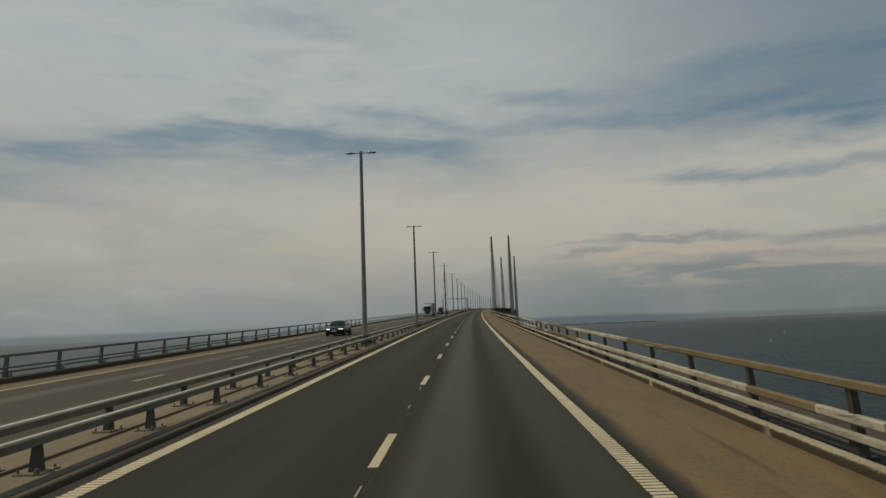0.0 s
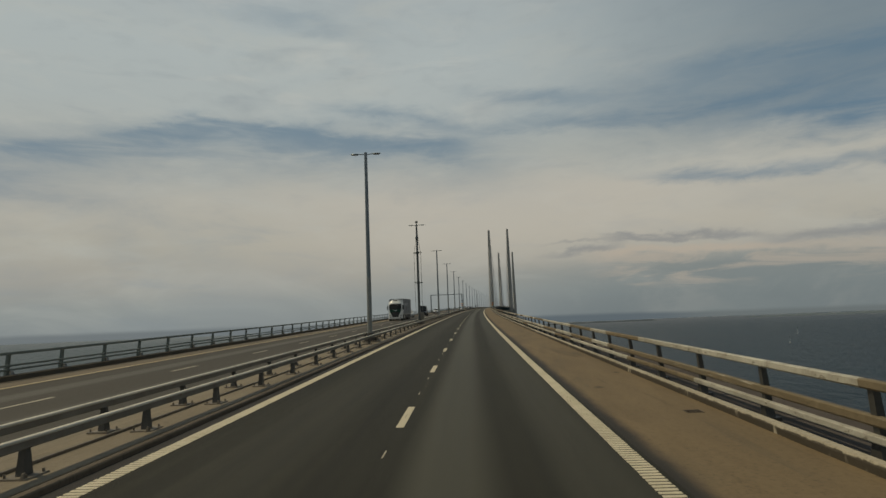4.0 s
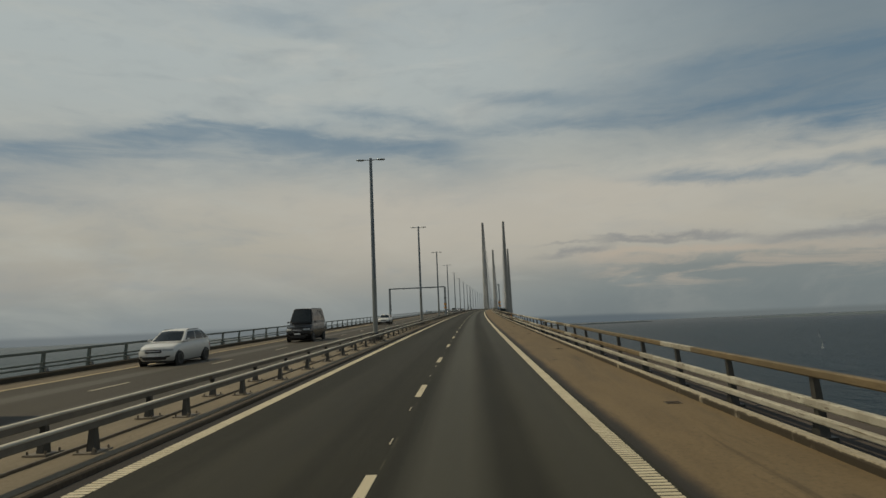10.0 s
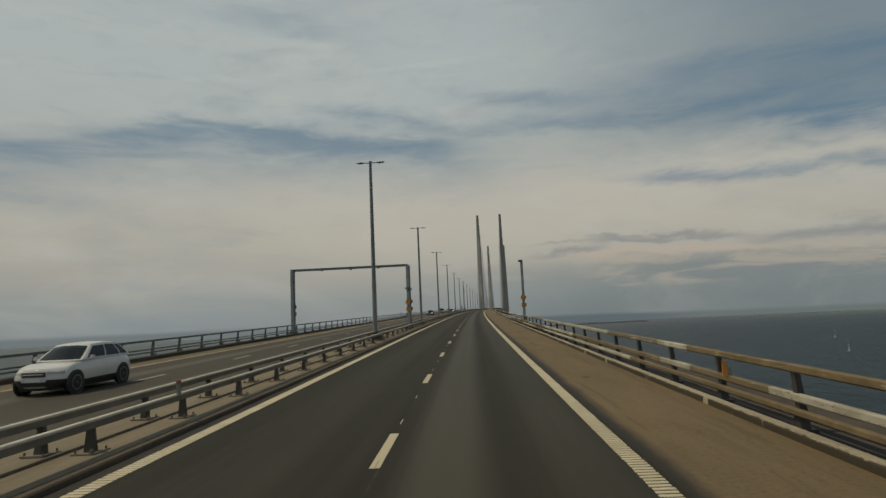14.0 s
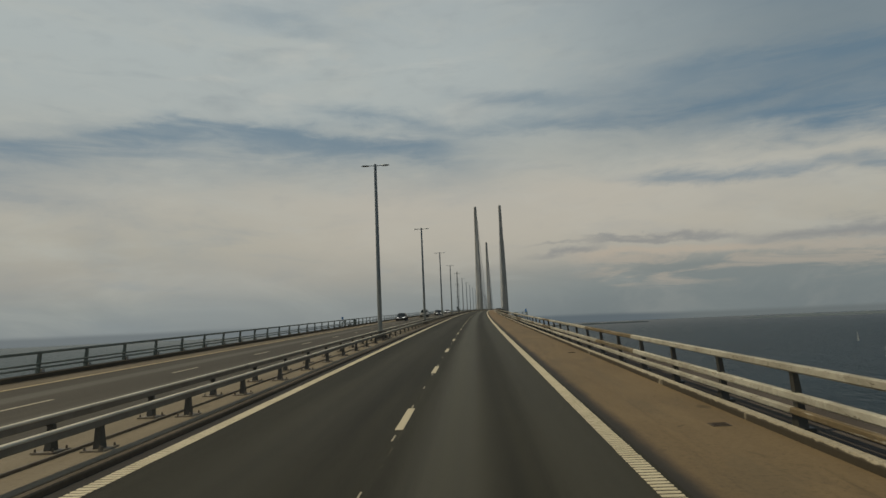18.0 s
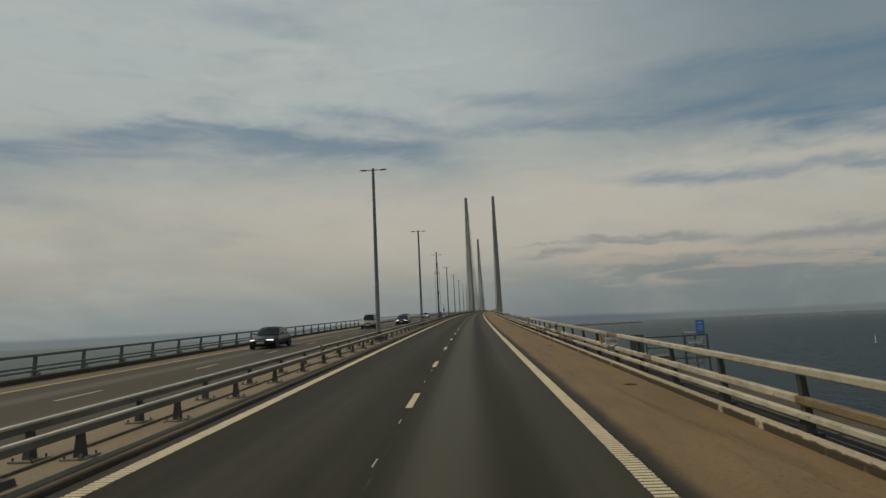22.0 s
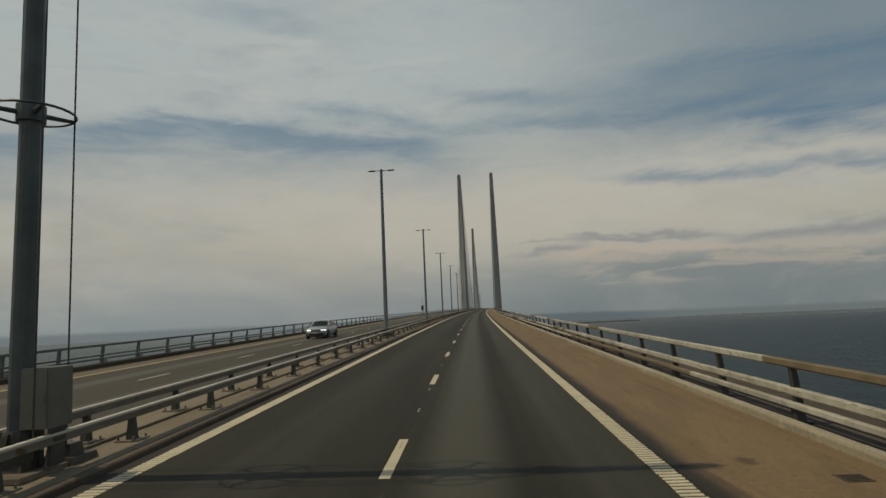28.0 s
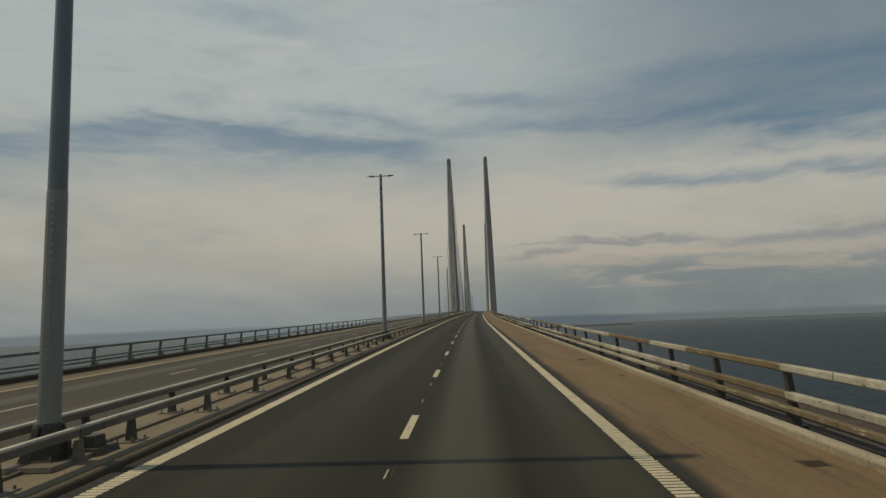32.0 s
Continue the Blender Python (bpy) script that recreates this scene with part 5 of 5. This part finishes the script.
        for v0, v1 in ((bonnet + 0.10, bonnet + 0.32), (bonnet + 0.33, bonnet + 0.53)):
            patch("door_seam", body_at, [sgn * 0.99, sgn * 1.004], [v1, v1 + 0.003], steps(0.25, 0.98, 3), PLASTIC, "dark door gap")
            patch("door_handle", body_at, [sgn * 0.99, sgn * 1.03], [v1 - 0.055, v1 - 0.02], [0.78, 0.81], paint)
        if cladding:
            patch("sill_trim", body_at, [sgn * 0.96, sgn * 1.012], steps(0.10, 0.92, 8), steps(0.0, 0.25, 2), PLASTIC, "dark lower trim")
            patch("corner_trim", body_at, steps(sgn * 0.50, sgn * 1.01, 4), [-0.008, 0.05], steps(0.0, 0.42, 3), PLASTIC, "dark bumper corner")
        bm = bmesh.new()
        box(bm, sgn * (W / 2 + 0.07), yb0 + 0.42, b0 + 0.10, 0.19, 0.11, 0.13, top=0.8)
        soften(bm, 0.03)
        part("mirror", bm, paint, body)
        for v in (0.185, 0.81):
            y = (v - 0.5) * L
            wheel(th, sgn * (W / 2 - 0.085), y, r, 0.22, sgn)
            # black disc on the body side stands in for the wheel well's shade
            bm = bmesh.new()
            q = Matrix.Translation((sgn * (W / 2 - 0.02), y, r)) @ Matrix.Rotation(math.pi / 2, 4, "Y")
            lathe(bm, [(r + 0.055, -0.05), (r + 0.055, 0.026 if cladding else 0.012)], 28, m=q) if sgn > 0 else lathe(bm, [(r + 0.055, -0.026 if cladding else -0.012), (r + 0.055, 0.05)], 28, m=q)
            part("wheel_arch", bm, PLASTIC, body, "black arch disc standing in for the shaded wheel well")
        if rails:
            bm = bmesh.new()
            tube(bm, (sgn * wr * 0.92, yr0 + 0.35, H - 0.035), (sgn * wr * 0.92, yr1 - 0.35, H - 0.035), 0.02, sides=6)
            for y in (yr0 + 0.4, yr1 - 0.4):
                tube(bm, (sgn * wr * 0.92, y, H - 0.11), (sgn * wr * 0.92, y, H - 0.035), 0.018, sides=6)
            part("roof_rail", bm, PLASTIC, body)
    patch("grille", body_at, steps(-0.46, 0.46, 6), [-0.005, 0.02], steps(0.58, 0.84, 2), PLASTIC, "black grille")
    patch("grille_bar", body_at, steps(-0.40, 0.40, 6), [-0.012, 0.0], [0.71, 0.735], CHROME, "bright bar")
    patch("lower_bumper", body_at, steps(-0.72, 0.72, 6), [-0.006, 0.02], steps(0.05, 0.30, 2), PLASTIC, "black lower bumper")
    bm = bmesh.new()
    box(bm, 0, -L / 2 + 0.0, 0.21 + (nosez * H - 0.21) * 0.42, 0.50, 0.03, 0.11)
    part("number_plate", bm, PLATEWHITE, body, "white plate")
    bm = bmesh.new()
    box(bm, 0, 0, 0.22, W * 0.80, L * 0.80, 0.14)
    part("underbody", bm, PLASTIC, body)
    return th


def build_truck(m):
    th = thing("truck", m, "white and dark green articulated truck with a slate-grey box trailer", "truck")
    white, green, grey = car_paint("truck_white", (0.62, 0.63, 0.61)), surface("truck_green", (0.005, 0.035, 0.024), (0.008, 0.045, 0.031), 0.45, shine=0.2), surface("trailer_grey", (0.056, 0.069, 0.084), (0.080, 0.095, 0.113), 0.5, scale=0.6, fine=8)
    W = 2.5

    def cab_at(u, v, w):
        front, back = max(0.0, 1 - v / 0.3), max(0.0, 1 - (1 - v) / 0.2)
        y = v * 2.3 + front * (0.30 * abs(u) ** 3 + 0.14 * w + 0.92 * max(0.0, w - 0.74) * 2.6 + 0.25 * max(0.0, 0.10 - w))
        z = 0.38 + 3.52 * w - 0.10 * abs(u) ** 3 * max(0.0, w - 0.5) * 2
        x = u * W / 2 * (1 - 0.10 * max(0.0, w - 0.78) / 0.22 - 0.05 * front * w)
        return Vector((x, y, z))

    def patch(name, us, vs, ws, mat, lab, place=cab_at):
        bm = bmesh.new()
        grid_box(bm, place, us, vs, ws)
        soften(bm, 0.0)
        part(name, bm, mat, cab, lab)

    bm = bmesh.new()
    grid_box(bm, cab_at, steps(-1, 1, 10), [0, 0.06, 0.12, 0.2, 0.3, 0.5, 0.75, 1.0], steps(0, 1, 18))
    soften(bm, 0.0, 0.9)
    cab = part("cab", bm, white, th)
    patch("windscreen", steps(-0.90, 0.90, 8), [-0.012, 0.01], steps(0.475, 0.730, 4), CARGLASS, "dark windscreen")
    patch("front_panel", steps(-1, 1, 8), [-0.014, 0.01], steps(0.22, 0.472, 6), green, "dark green front panel", lambda u, v, w: cab_at(u * (0.60 + 0.26 * min(1.0, (w - 0.22) / 0.2)), v, w))
    patch("grille", steps(-1, 1, 6), [-0.022, 0.01], steps(0.08, 0.34, 6), PLASTIC, "black grille", lambda u, v, w: cab_at(u * (0.44 + 0.14 * min(1.0, (w - 0.08) / 0.2)), v, w))
    patch("visor", steps(-0.88, 0.88, 8), [-0.05, 0.01], steps(0.735, 0.765, 1), PLASTIC, "dark sun visor")
    patch("roof_vent", steps(-0.36, 0.36, 4), [-0.01, 0.01], steps(0.90, 0.94, 1), PLASTIC, "dark roof vent")
    patch("badge_bar", steps(-0.26, 0.26, 2), [-0.02, 0.01], [0.40, 0.418], CHROME, "pale bar")
    patch("number_plate", steps(-0.2, 0.2, 2), [-0.03, 0.01], [0.035, 0.065], PLATEWHITE, "white plate")
    for sgn in (-1, 1):
        patch("headlight", steps(sgn * 0.62, sgn * 0.97, 4), [-0.012, 0.04], steps(0.13, 0.19, 1), HEADLIGHT, "clear headlight")
        patch("fog_light", steps(sgn * 0.60, sgn * 0.85, 3), [-0.012, 0.03], steps(0.05, 0.075, 1), PLASTIC, "dark fog light")
        patch("side_window", [sgn * 0.99, sgn * 1.008], steps(0.22, 0.62, 3), steps(0.49, 0.69, 2), CARGLASS, "dark side window")
        patch("door_seam", [sgn * 0.99, sgn * 1.006], [0.68, 0.69], steps(0.15, 0.72, 3), PLASTIC, "dark door gap")
        patch("side_skirt", [sgn * 0.99, sgn * 1.012], steps(0.66, 1.0, 3), steps(0.02, 0.20, 2), PLASTIC, "dark step panel")
        bm = bmesh.new()
        box(bm, sgn * 1.40, 0.34, 2.35, 0.20, 0.18, 0.86, top=0.85)
        box(bm, sgn * 1.29, 0.38, 2.78, 0.20, 0.07, 0.07)
        soften(bm, 0.04)
        part("mirror", bm, PLASTIC, cab, "black mirror")
        bm = bmesh.new()
        box(bm, sgn * 1.15, 3.4, 0.62, 0.24, 1.7, 0.55)
        soften(bm, 0.05)
        part("fuel_tank", bm, RIM, th, "metal tank")
        for y in (1.25, 4.6, 9.2, 10.5, 11.8):
            wheel(th, sgn * 1.07, y, 0.50, 0.34, sgn)
            if y < 2:
                # same black disc in place of the cab's dark wheel well
                bm = bmesh.new()
                lathe(bm, [(0.58, -0.03), (0.58, 0.03)], 28, m=Matrix.Translation((sgn * 1.225, y, 0.52)) @ Matrix.Rotation(math.pi / 2, 4, "Y"))
                part("wheel_arch", bm, PLASTIC, cab, "black arch disc standing in for the shaded wheel well")
        bm = bmesh.new()
        box(bm, sgn * 1.22, 6.9, 0.80, 0.05, 3.4, 0.62)
        box(bm, sgn * 1.20, 10.5, 0.99, 0.05, 3.9, 0.22)
        box(bm, sgn * 1.22, 13.2, 0.80, 0.05, 1.5, 0.50)
        part("side_guard", bm, PLASTIC, th, "dark side guard")
        bm = bmesh.new()
        box(bm, sgn * 1.16, 2.45, 2.35, 0.06, 0.62, 3.0, top=1.0, topy=0.9)
        soften(bm, 0.02)
        part("side_deflector", bm, white, cab, "white side deflector")
        for i in range(3):
            bm = bmesh.new()
            box(bm, sgn * 1.20, 0.62 + i * 0.06, 0.55 + i * 0.36, 0.12, 0.52, 0.05)
            part("cab_step", bm, PLASTIC, cab, "dark step")
    bm = bmesh.new()
    box(bm, 0, 2.75 + 5.7, 2.50, 2.55, 11.4, 2.90)
    soften(bm, 0.03)
    tr = part("trailer", bm, grey, th, "dark slate-grey box trailer")
    for x in (-1.262, 1.262):
        bm = bmesh.new()
        for z in (1.07, 3.92):
            box(bm, x, 8.45, z, 0.04, 11.3, 0.08)
        for y in (2.80, 14.10):
            box(bm, x, y, 2.50, 0.04, 0.08, 2.75)
        part("edge_trim", bm, RIM, tr, "metal edge trim")
        bm = bmesh.new()
        box(bm, x * 1.0125, 5.0, 2.95, 0.010, 2.1, 0.42)
        box(bm, x * 1.0125, 7.6, 2.95, 0.010, 1.6, 0.42)
        part("faded_lettering_bar", bm, TRAILERMARK, tr, "pale grey bars")
        bm = bmesh.new()
        for y in (6.6, 10.3):
            box(bm, x * 1.0115, y, 2.50, 0.010, 0.03, 2.7)
        part("panel_seam", bm, PLASTIC, tr, "dark panel joint")
    bm = bmesh.new()
    box(bm, 0, 6.5, 0.92, 0.9, 11.5, 0.26)
    part("chassis", bm, PLASTIC, th, "black chassis")


SUVISH = (0.25, 0.43, 0.84, 0.985, 0.655, 0.575, 0.65)
SALOON = (0.27, 0.42, 0.70, 0.86, 0.63, 0.52, 0.66)
VANISH = (0.17, 0.28, 0.955, 0.992, 0.56, 0.48, 0.56)


def build_traffic():
    build_truck(stand(181.0, -14.1, 0.0))
    white = car_paint("car_white", (0.60, 0.60, 0.58))
    black = car_paint("car_black", (0.008, 0.009, 0.010), 0.25)
    blue = car_paint("car_dark_blue", (0.007, 0.011, 0.018), 0.25)
    sand = car_paint("van_sand", (0.26, 0.26, 0.235))
    bronze = car_paint("car_bronze", (0.085, 0.078, 0.066))
    silver = car_paint("car_silver", (0.34, 0.35, 0.36))
    build_car(stand(60.4, -13.1, 0), "black hatchback driving with headlights on", black, 4.4, 1.82, 1.48, SUVISH, lit=True)
    build_car(stand(210.6, -15.0, 0), "white sport utility car with roof rails", white, 4.5, 1.85, 1.70, SUVISH, rails=True)
    build_car(stand(229.4, -13.5, 0), "tall dark camper van with a roof rack", black, 5.4, 2.02, 2.62, VANISH, category="van", name="van", rails=True)
    build_car(stand(272.8, -13.54, 0), "white compact crossover with dark lower trim", white, 4.15, 1.80, 1.56, SUVISH, cladding=True)
    build_car(stand(440.0, -14.4, 0), "black saloon car with lit headlights", black, 4.6, 1.85, 1.50, SALOON, lit=True)
    build_car(stand(478.2, -13.75, 0), "beige van with dark tinted side windows and roof bars", sand, 4.9, 1.92, 1.97, VANISH, rails=True, category="van", name="van", cladding=True)
    build_car(stand(491.9, -10.98, 0), "very dark blue estate car with bright headlights", blue, 4.6, 1.88, 1.55, SUVISH, lit=True)
    build_car(stand(514.8, -13.45, 0), "bronze-grey sport utility car", bronze, 4.5, 1.85, 1.66, SUVISH, rails=True, lit=True)
    build_car(stand(556.4, -13.2, 0), "silver hatchback with lit headlights on the oncoming carriageway", silver, 4.4, 1.82, 1.52, SUVISH, lit=True)


# ---------------------------------------------------------------- small things


def build_drains():
    bm = bmesh.new()
    box(bm, 0, 0, 0.004, 0.32, 0.30, 0.008)
    for i in range(5):
        box(bm, 0, -0.10 + i * 0.05, 0.011, 0.26, 0.024, 0.008)
    me = as_mesh("drain_grate", bm, IRON)
    for s, o in ((84.2, 4.18), (146.5, 4.2), (193.4, 4.15), (209.6, 4.11), (225.6, 4.14), (241.3, 4.07), (319.2, 4.1), (335.2, 4.12), (351.0, 4.14), (397.0, 4.1),
                 (412.7, 4.12), (428.6, 4.1), (444.6, 4.11), (460.5, 4.15), (476.4, 4.1), (512.2, 4.13), (553.5, 4.16), (569.4, 4.19), (585.2, 4.18), (601.1, 4.15), (617.0, 4.15)):
        ob = part("drain_grate", me, None)
        ob.matrix_basis = stand(s, o, 0.002)
        tagged(ob, "dark rusty iron drain grate in the shoulder", "drain grate", "drain grates")


def build_conduit():
    for k in range(-1, 21):
        s0 = LAMP0 + k * STEP - 18.0
        ob = sweep("cable_conduit", rail_profile(-6.62, 0.125, 0.045, 0.05), s0 + 0.02, s0 + STEP - 0.02, POST, PLATE)
        tagged(ob, "low steel cable conduit lying along the median", "conduit", "median conduits")


def build_markers():
    """Small reflector plates: red and white on the median rail, orange and white on the parapet."""
    for s in (30.25, 265.0, 421.6):
        th = thing("reflector_marker", stand(s, -6.13, 0.62), "small red and white reflector plate on the rail", "marker", "rail reflectors")
        bm = bmesh.new()
        box(bm, 0, 0, 0.10, 0.03, 0.15, 0.24)
        part("plate", bm, SIGNDULL, th, "dull plate")
        bm = bmesh.new()
        box(bm, 0, 0, 0.26, 0.036, 0.16, 0.09)
        part("reflector", bm, SIGNFADED, th, "faded reflector")
    for s in (30.45, 265.4, 421.3, 576.3):
        th = thing("reflector_marker", stand(s, 5.27, 0.50), "small orange and white reflector plate between the parapet rails", "marker", "parapet reflectors")
        bm = bmesh.new()
        box(bm, -0.02, 0, 0.15, 0.10, 0.02, 0.32, top=0.8)
        part("reflector", bm, SIGNORANGE, th, "faded orange reflector")
        bm = bmesh.new()
        box(bm, 0.075, 0.0, 0.09, 0.09, 0.02, 0.16, top=0.6)
        part("plate", bm, SIGNDULL, th, "dull white plate")


def build_cradle(s, off):
    """Small equipment frame hung outside the parapet."""
    th = thing("equipment_frame", stand(s, off, 0, slope=False), "small dark equipment frame with a pale panel outside the parapet", "equipment frame")
    for y in (-0.88, 0.88):
        bm = bmesh.new()
        box(bm, 0, y, 0.28, 0.10, 0.10, 0.82)
        part("upright", bm, POSTS, th)
    bm = bmesh.new()
    box(bm, 0, 0, 0.69, 0.20, 1.86, 0.07)
    part("top_bar", bm, POSTS, th)
    bm = bmesh.new()
    box(bm, 0.02, 0.10, 0.575, 0.06, 1.40, 0.14)
    soften(bm, 0.01)
    panel = part("panel", bm, GALVPOST, th, "pale metal panel")
    bm = bmesh.new()
    box(bm, -0.02, 0.10, 0.48, 0.03, 1.30, 0.03)
    part("clip_rail", bm, POSTS, panel)


def build_boats():
    for x, y, h in ((478, 990, 11.5), (655, 1298, 15.0)):
        th = thing("sailing_boat", pose(x, y, -48, 0, 0, -35), "small white sailing boat far out on the water", "sailing boat", "sailing boats")
        bm = bmesh.new()
        secs = []
        for t, w in ((-0.5, 0.7), (-0.2, 1.0), (0.2, 0.9), (0.42, 0.4), (0.5, 0.05)):
            a, y0 = 1.5 * w, t * h * 0.8
            secs.append([Vector((a, y0, 0.8)), Vector((-a, y0, 0.8)), Vector((-a * 0.6, y0, -0.2)), Vector((a * 0.6, y0, -0.2))])
        loft(bm, secs)
        part("hull", bm, HULL, th)
        bm = bmesh.new()
        tube(bm, (0, 0.8, 1), (0, 0.8, h), 0.09, sides=6)
        part("mast", bm, RIM, th)
        for pts in (((0, 0.6, 1.6), (0.6, -0.36 * h, 1.6), (0, 0.6, h - 0.4)), ((0, 0.36 * h, 1.3), (0.3, 1.0, 1.5), (0, 1.0, h - 2.0))):
            bm = bmesh.new()
            a, b, c = [Vector(p) for p in pts]
            loft(bm, [[a, b, c], [a + Vector((0.05, 0, 0)), b + Vector((0.05, 0, 0)), c + Vector((0.05, 0, 0))]])
            part("sail", bm, SAIL, th, "white sail")


def build_platform(s, off, sgn):
    """Service landing hung outside the parapet: floor, pipe railings, a caged ladder head and a small blue sign on the front rail."""
    th = thing("service_platform", stand(s, off, 0), "steel service landing with pipe railings, caged ladder and blue sign", "platform", "service platforms")

    def bar(name, a, b, r, mat=PARAPET_FAR, label=""):
        bm = bmesh.new()
        tube(bm, (sgn * a[0], a[1], a[2]), (sgn * b[0], b[1], b[2]), r, sides=7)
        return part(name, bm, mat, th, label)

    bm = bmesh.new()
    for i in range(9):
        box(bm, sgn * (0.16 + i * 0.24), 1.1, -0.52, 0.17, 2.4, 0.05)
    part("floor", bm, PARAPET_FAR, th, "slatted grating floor")
    for x in (0.12, 1.36, 2.12):
        bar("railing_post", (x, 0.0, -0.55), (x - (0.05 if x > 2 else 0.0), 0.0, 0.95), 0.032)
    for z in (0.22, 0.58):
        bar("railing_bar", (0.1, 0.0, z), (2.1, 0.0, z), 0.020)
    bar("handrail", (0.1, 0.0, 0.93), (2.08, 0.0, 0.95), 0.030)
    for y in (1.1, 2.2):
        bar("railing_post", (2.12, y, -0.55), (2.07, y, 0.95), 0.032)
    for z in (0.22, 0.58, 0.95):
        bar("railing_bar", (2.09, 0.0, z), (2.09, 2.2, z), 0.022)
    bm = bmesh.new()
    box(bm, sgn * 0.42, 2.25, 0.42, 0.50, 0.04, 0.98)
    part("gate_panel", bm, PARAPET_FAR, th, "grey-green gate panel")
    bar("gate_brace", (0.22, 2.2, 0.0), (0.62, 2.2, 0.85), 0.02, POSTS)
    # ladder head with hoops
    for x in (1.42, 1.95):
        bar("ladder_rail", (x, 0.12, -1.6), (x, 0.12, 1.02), 0.024, GALVPOST)
    for z in (-0.3, 0.05, 0.40, 0.75):
        bar("rung", (1.42, 0.12, z), (1.95, 0.12, z), 0.018, GALVPOST)
    bar("hoop", (1.38, 0.04, 1.02), (2.02, 0.04, 1.0), 0.024, GALVPOST, "pale top bar")
    for x, z, w in ((1.70, 0.70, 0.42), (1.80, -0.20, 0.30)):
        bm = bmesh.new()
        box(bm, sgn * x, 0.02, z, w, 0.03, 0.055)
        part("marker_strip", bm, PLATEWHITE, th, "small white strip")
    bm = bmesh.new()
    box(bm, sgn * 1.86, -0.04, 1.20, 0.27, 0.025, 0.43)
    sign = part("blue_sign", bm, SIGNBLUE, th, "bright blue notice panel")
    bm = bmesh.new()
    box(bm, sgn * 1.86, -0.055, 1.33, 0.15, 0.006, 0.035)
    for i in range(4):
        box(bm, sgn * 1.86, -0.055, 1.24 - i * 0.05, 0.19, 0.006, 0.010)
    part("writing_bars", bm, PLATEWHITE, sign, "white bars")
    bm = bmesh.new()
    box(bm, sgn * 0.95, 0.95, -0.12, 0.55, 0.45, 0.75, top=0.98)
    soften(bm, 0.012)
    cabinet = part("equipment_box", bm, CABINET, th, "grey equipment cabinet")
    bm = bmesh.new()
    box(bm, sgn * 0.95, 0.715, -0.12, 0.46, 0.014, 0.62)
    box(bm, sgn * 1.12, 0.70, -0.08, 0.03, 0.02, 0.10)
    part("cabinet_door", bm, CABINET, cabinet)
    bm = bmesh.new()
    lathe(bm, [(0.02, -0.06), (0.055, -0.035), (0.065, 0.0), (0.055, 0.035), (0.02, 0.06)], 12, m=Matrix.Translation((sgn * 0.42, 1.1, 0.31)))
    part("beacon", bm, PLATEWHITE, th, "small cream lamp globe", smooth=True)
    bar("beacon_post", (0.42, 1.1, -0.5), (0.42, 1.1, 0.25), 0.022, POSTS)
    for y in (0.1, 1.1, 2.2):
        bm = bmesh.new()
        box(bm, sgn * 0.75, y, -0.70, 2.7, 0.12, 0.28)
        part("bracket", bm, POSTS, th, "dark carrying bracket")
    return th


def lettering(body, size, material, parent, label, m, depth=0.003):
    """Words cut from the built-in font, as a mesh under parent."""
    cu = bpy.data.curves.new("lettering", "FONT")
    cu.body, cu.size, cu.extrude, cu.align_x = body, size, depth, "CENTER"
    tmp = bpy.data.objects.new("lettering", cu)
    scene.collection.objects.link(tmp)
    me = bpy.data.meshes.new_from_object(tmp.evaluated_get(bpy.context.evaluated_depsgraph_get()))
    bpy.data.objects.remove(tmp)
    ob = part("lettering", me, material, parent, label)
    ob["kind"] = "stuff"
    ob.matrix_basis = m @ Matrix.Rotation(math.pi / 2, 4, "X")


def build_pier_sign():
    th = thing("pier_sign", stand(419.3, 5.20, 0.67), "white pier sign with black characters clamped to the parapet rails", "sign")
    bm = bmesh.new()
    box(bm, 0, 0, 0.02, 0.47, 0.02, 0.29)
    plate = part("plate", bm, PLATEWHITE, th)
    lettering("109A", 0.19, SIGNBLACK, plate, "black characters", Matrix.Translation((0, -0.014, -0.045)))
    bm = bmesh.new()
    box(bm, 0.03, 0.0, -0.22, 0.40, 0.02, 0.13)
    part("lower_plate", bm, SIGNDULL, th, "dull blank plate")
    bm = bmesh.new()
    for x in (-0.12, 0.14):
        box(bm, x, 0.03, -0.04, 0.035, 0.035, 0.58)
    part("clamp_bar", bm, POSTS, th)


def build_camera_pole():
    th = thing("camera_pole", stand(705.5, -19.0, 0, slope=False), "slim dark pole with a cabinet board and a small camera", "camera pole")
    bm = bmesh.new()
    tube(bm, (0, 0, -0.3), (0, 0, 4.9), 0.10, 0.07, 8)
    part("pole", bm, MASTPAINT, th)
    bm = bmesh.new()
    box(bm, 0, -0.12, 2.35, 0.80, 0.16, 1.45)
    part("board", bm, MASTPAINT, th, "dark upright board")
    bm = bmesh.new()
    box(bm, 0.12, -0.05, 4.95, 0.42, 0.5, 0.26, top=0.8)
    part("camera", bm, MASTPAINT, th)


build_gantry()
build_platform(416.7, -18.62, -1)
build_platform(416.7, 5.60, 1)
build_pier_sign()
build_camera_pole()
build_pylon(1073.4, "tall tapered concrete pylon pair with harp stay cables, nearer pair")
build_pylon(1429.0, "tall tapered concrete pylon pair with harp stay cables, farther pair")
build_piers()
build_lamps()
build_traffic()
build_drains()
build_boats()
build_markers()
build_cradle(228.1, 5.62)
build_conduit()
build_rails()
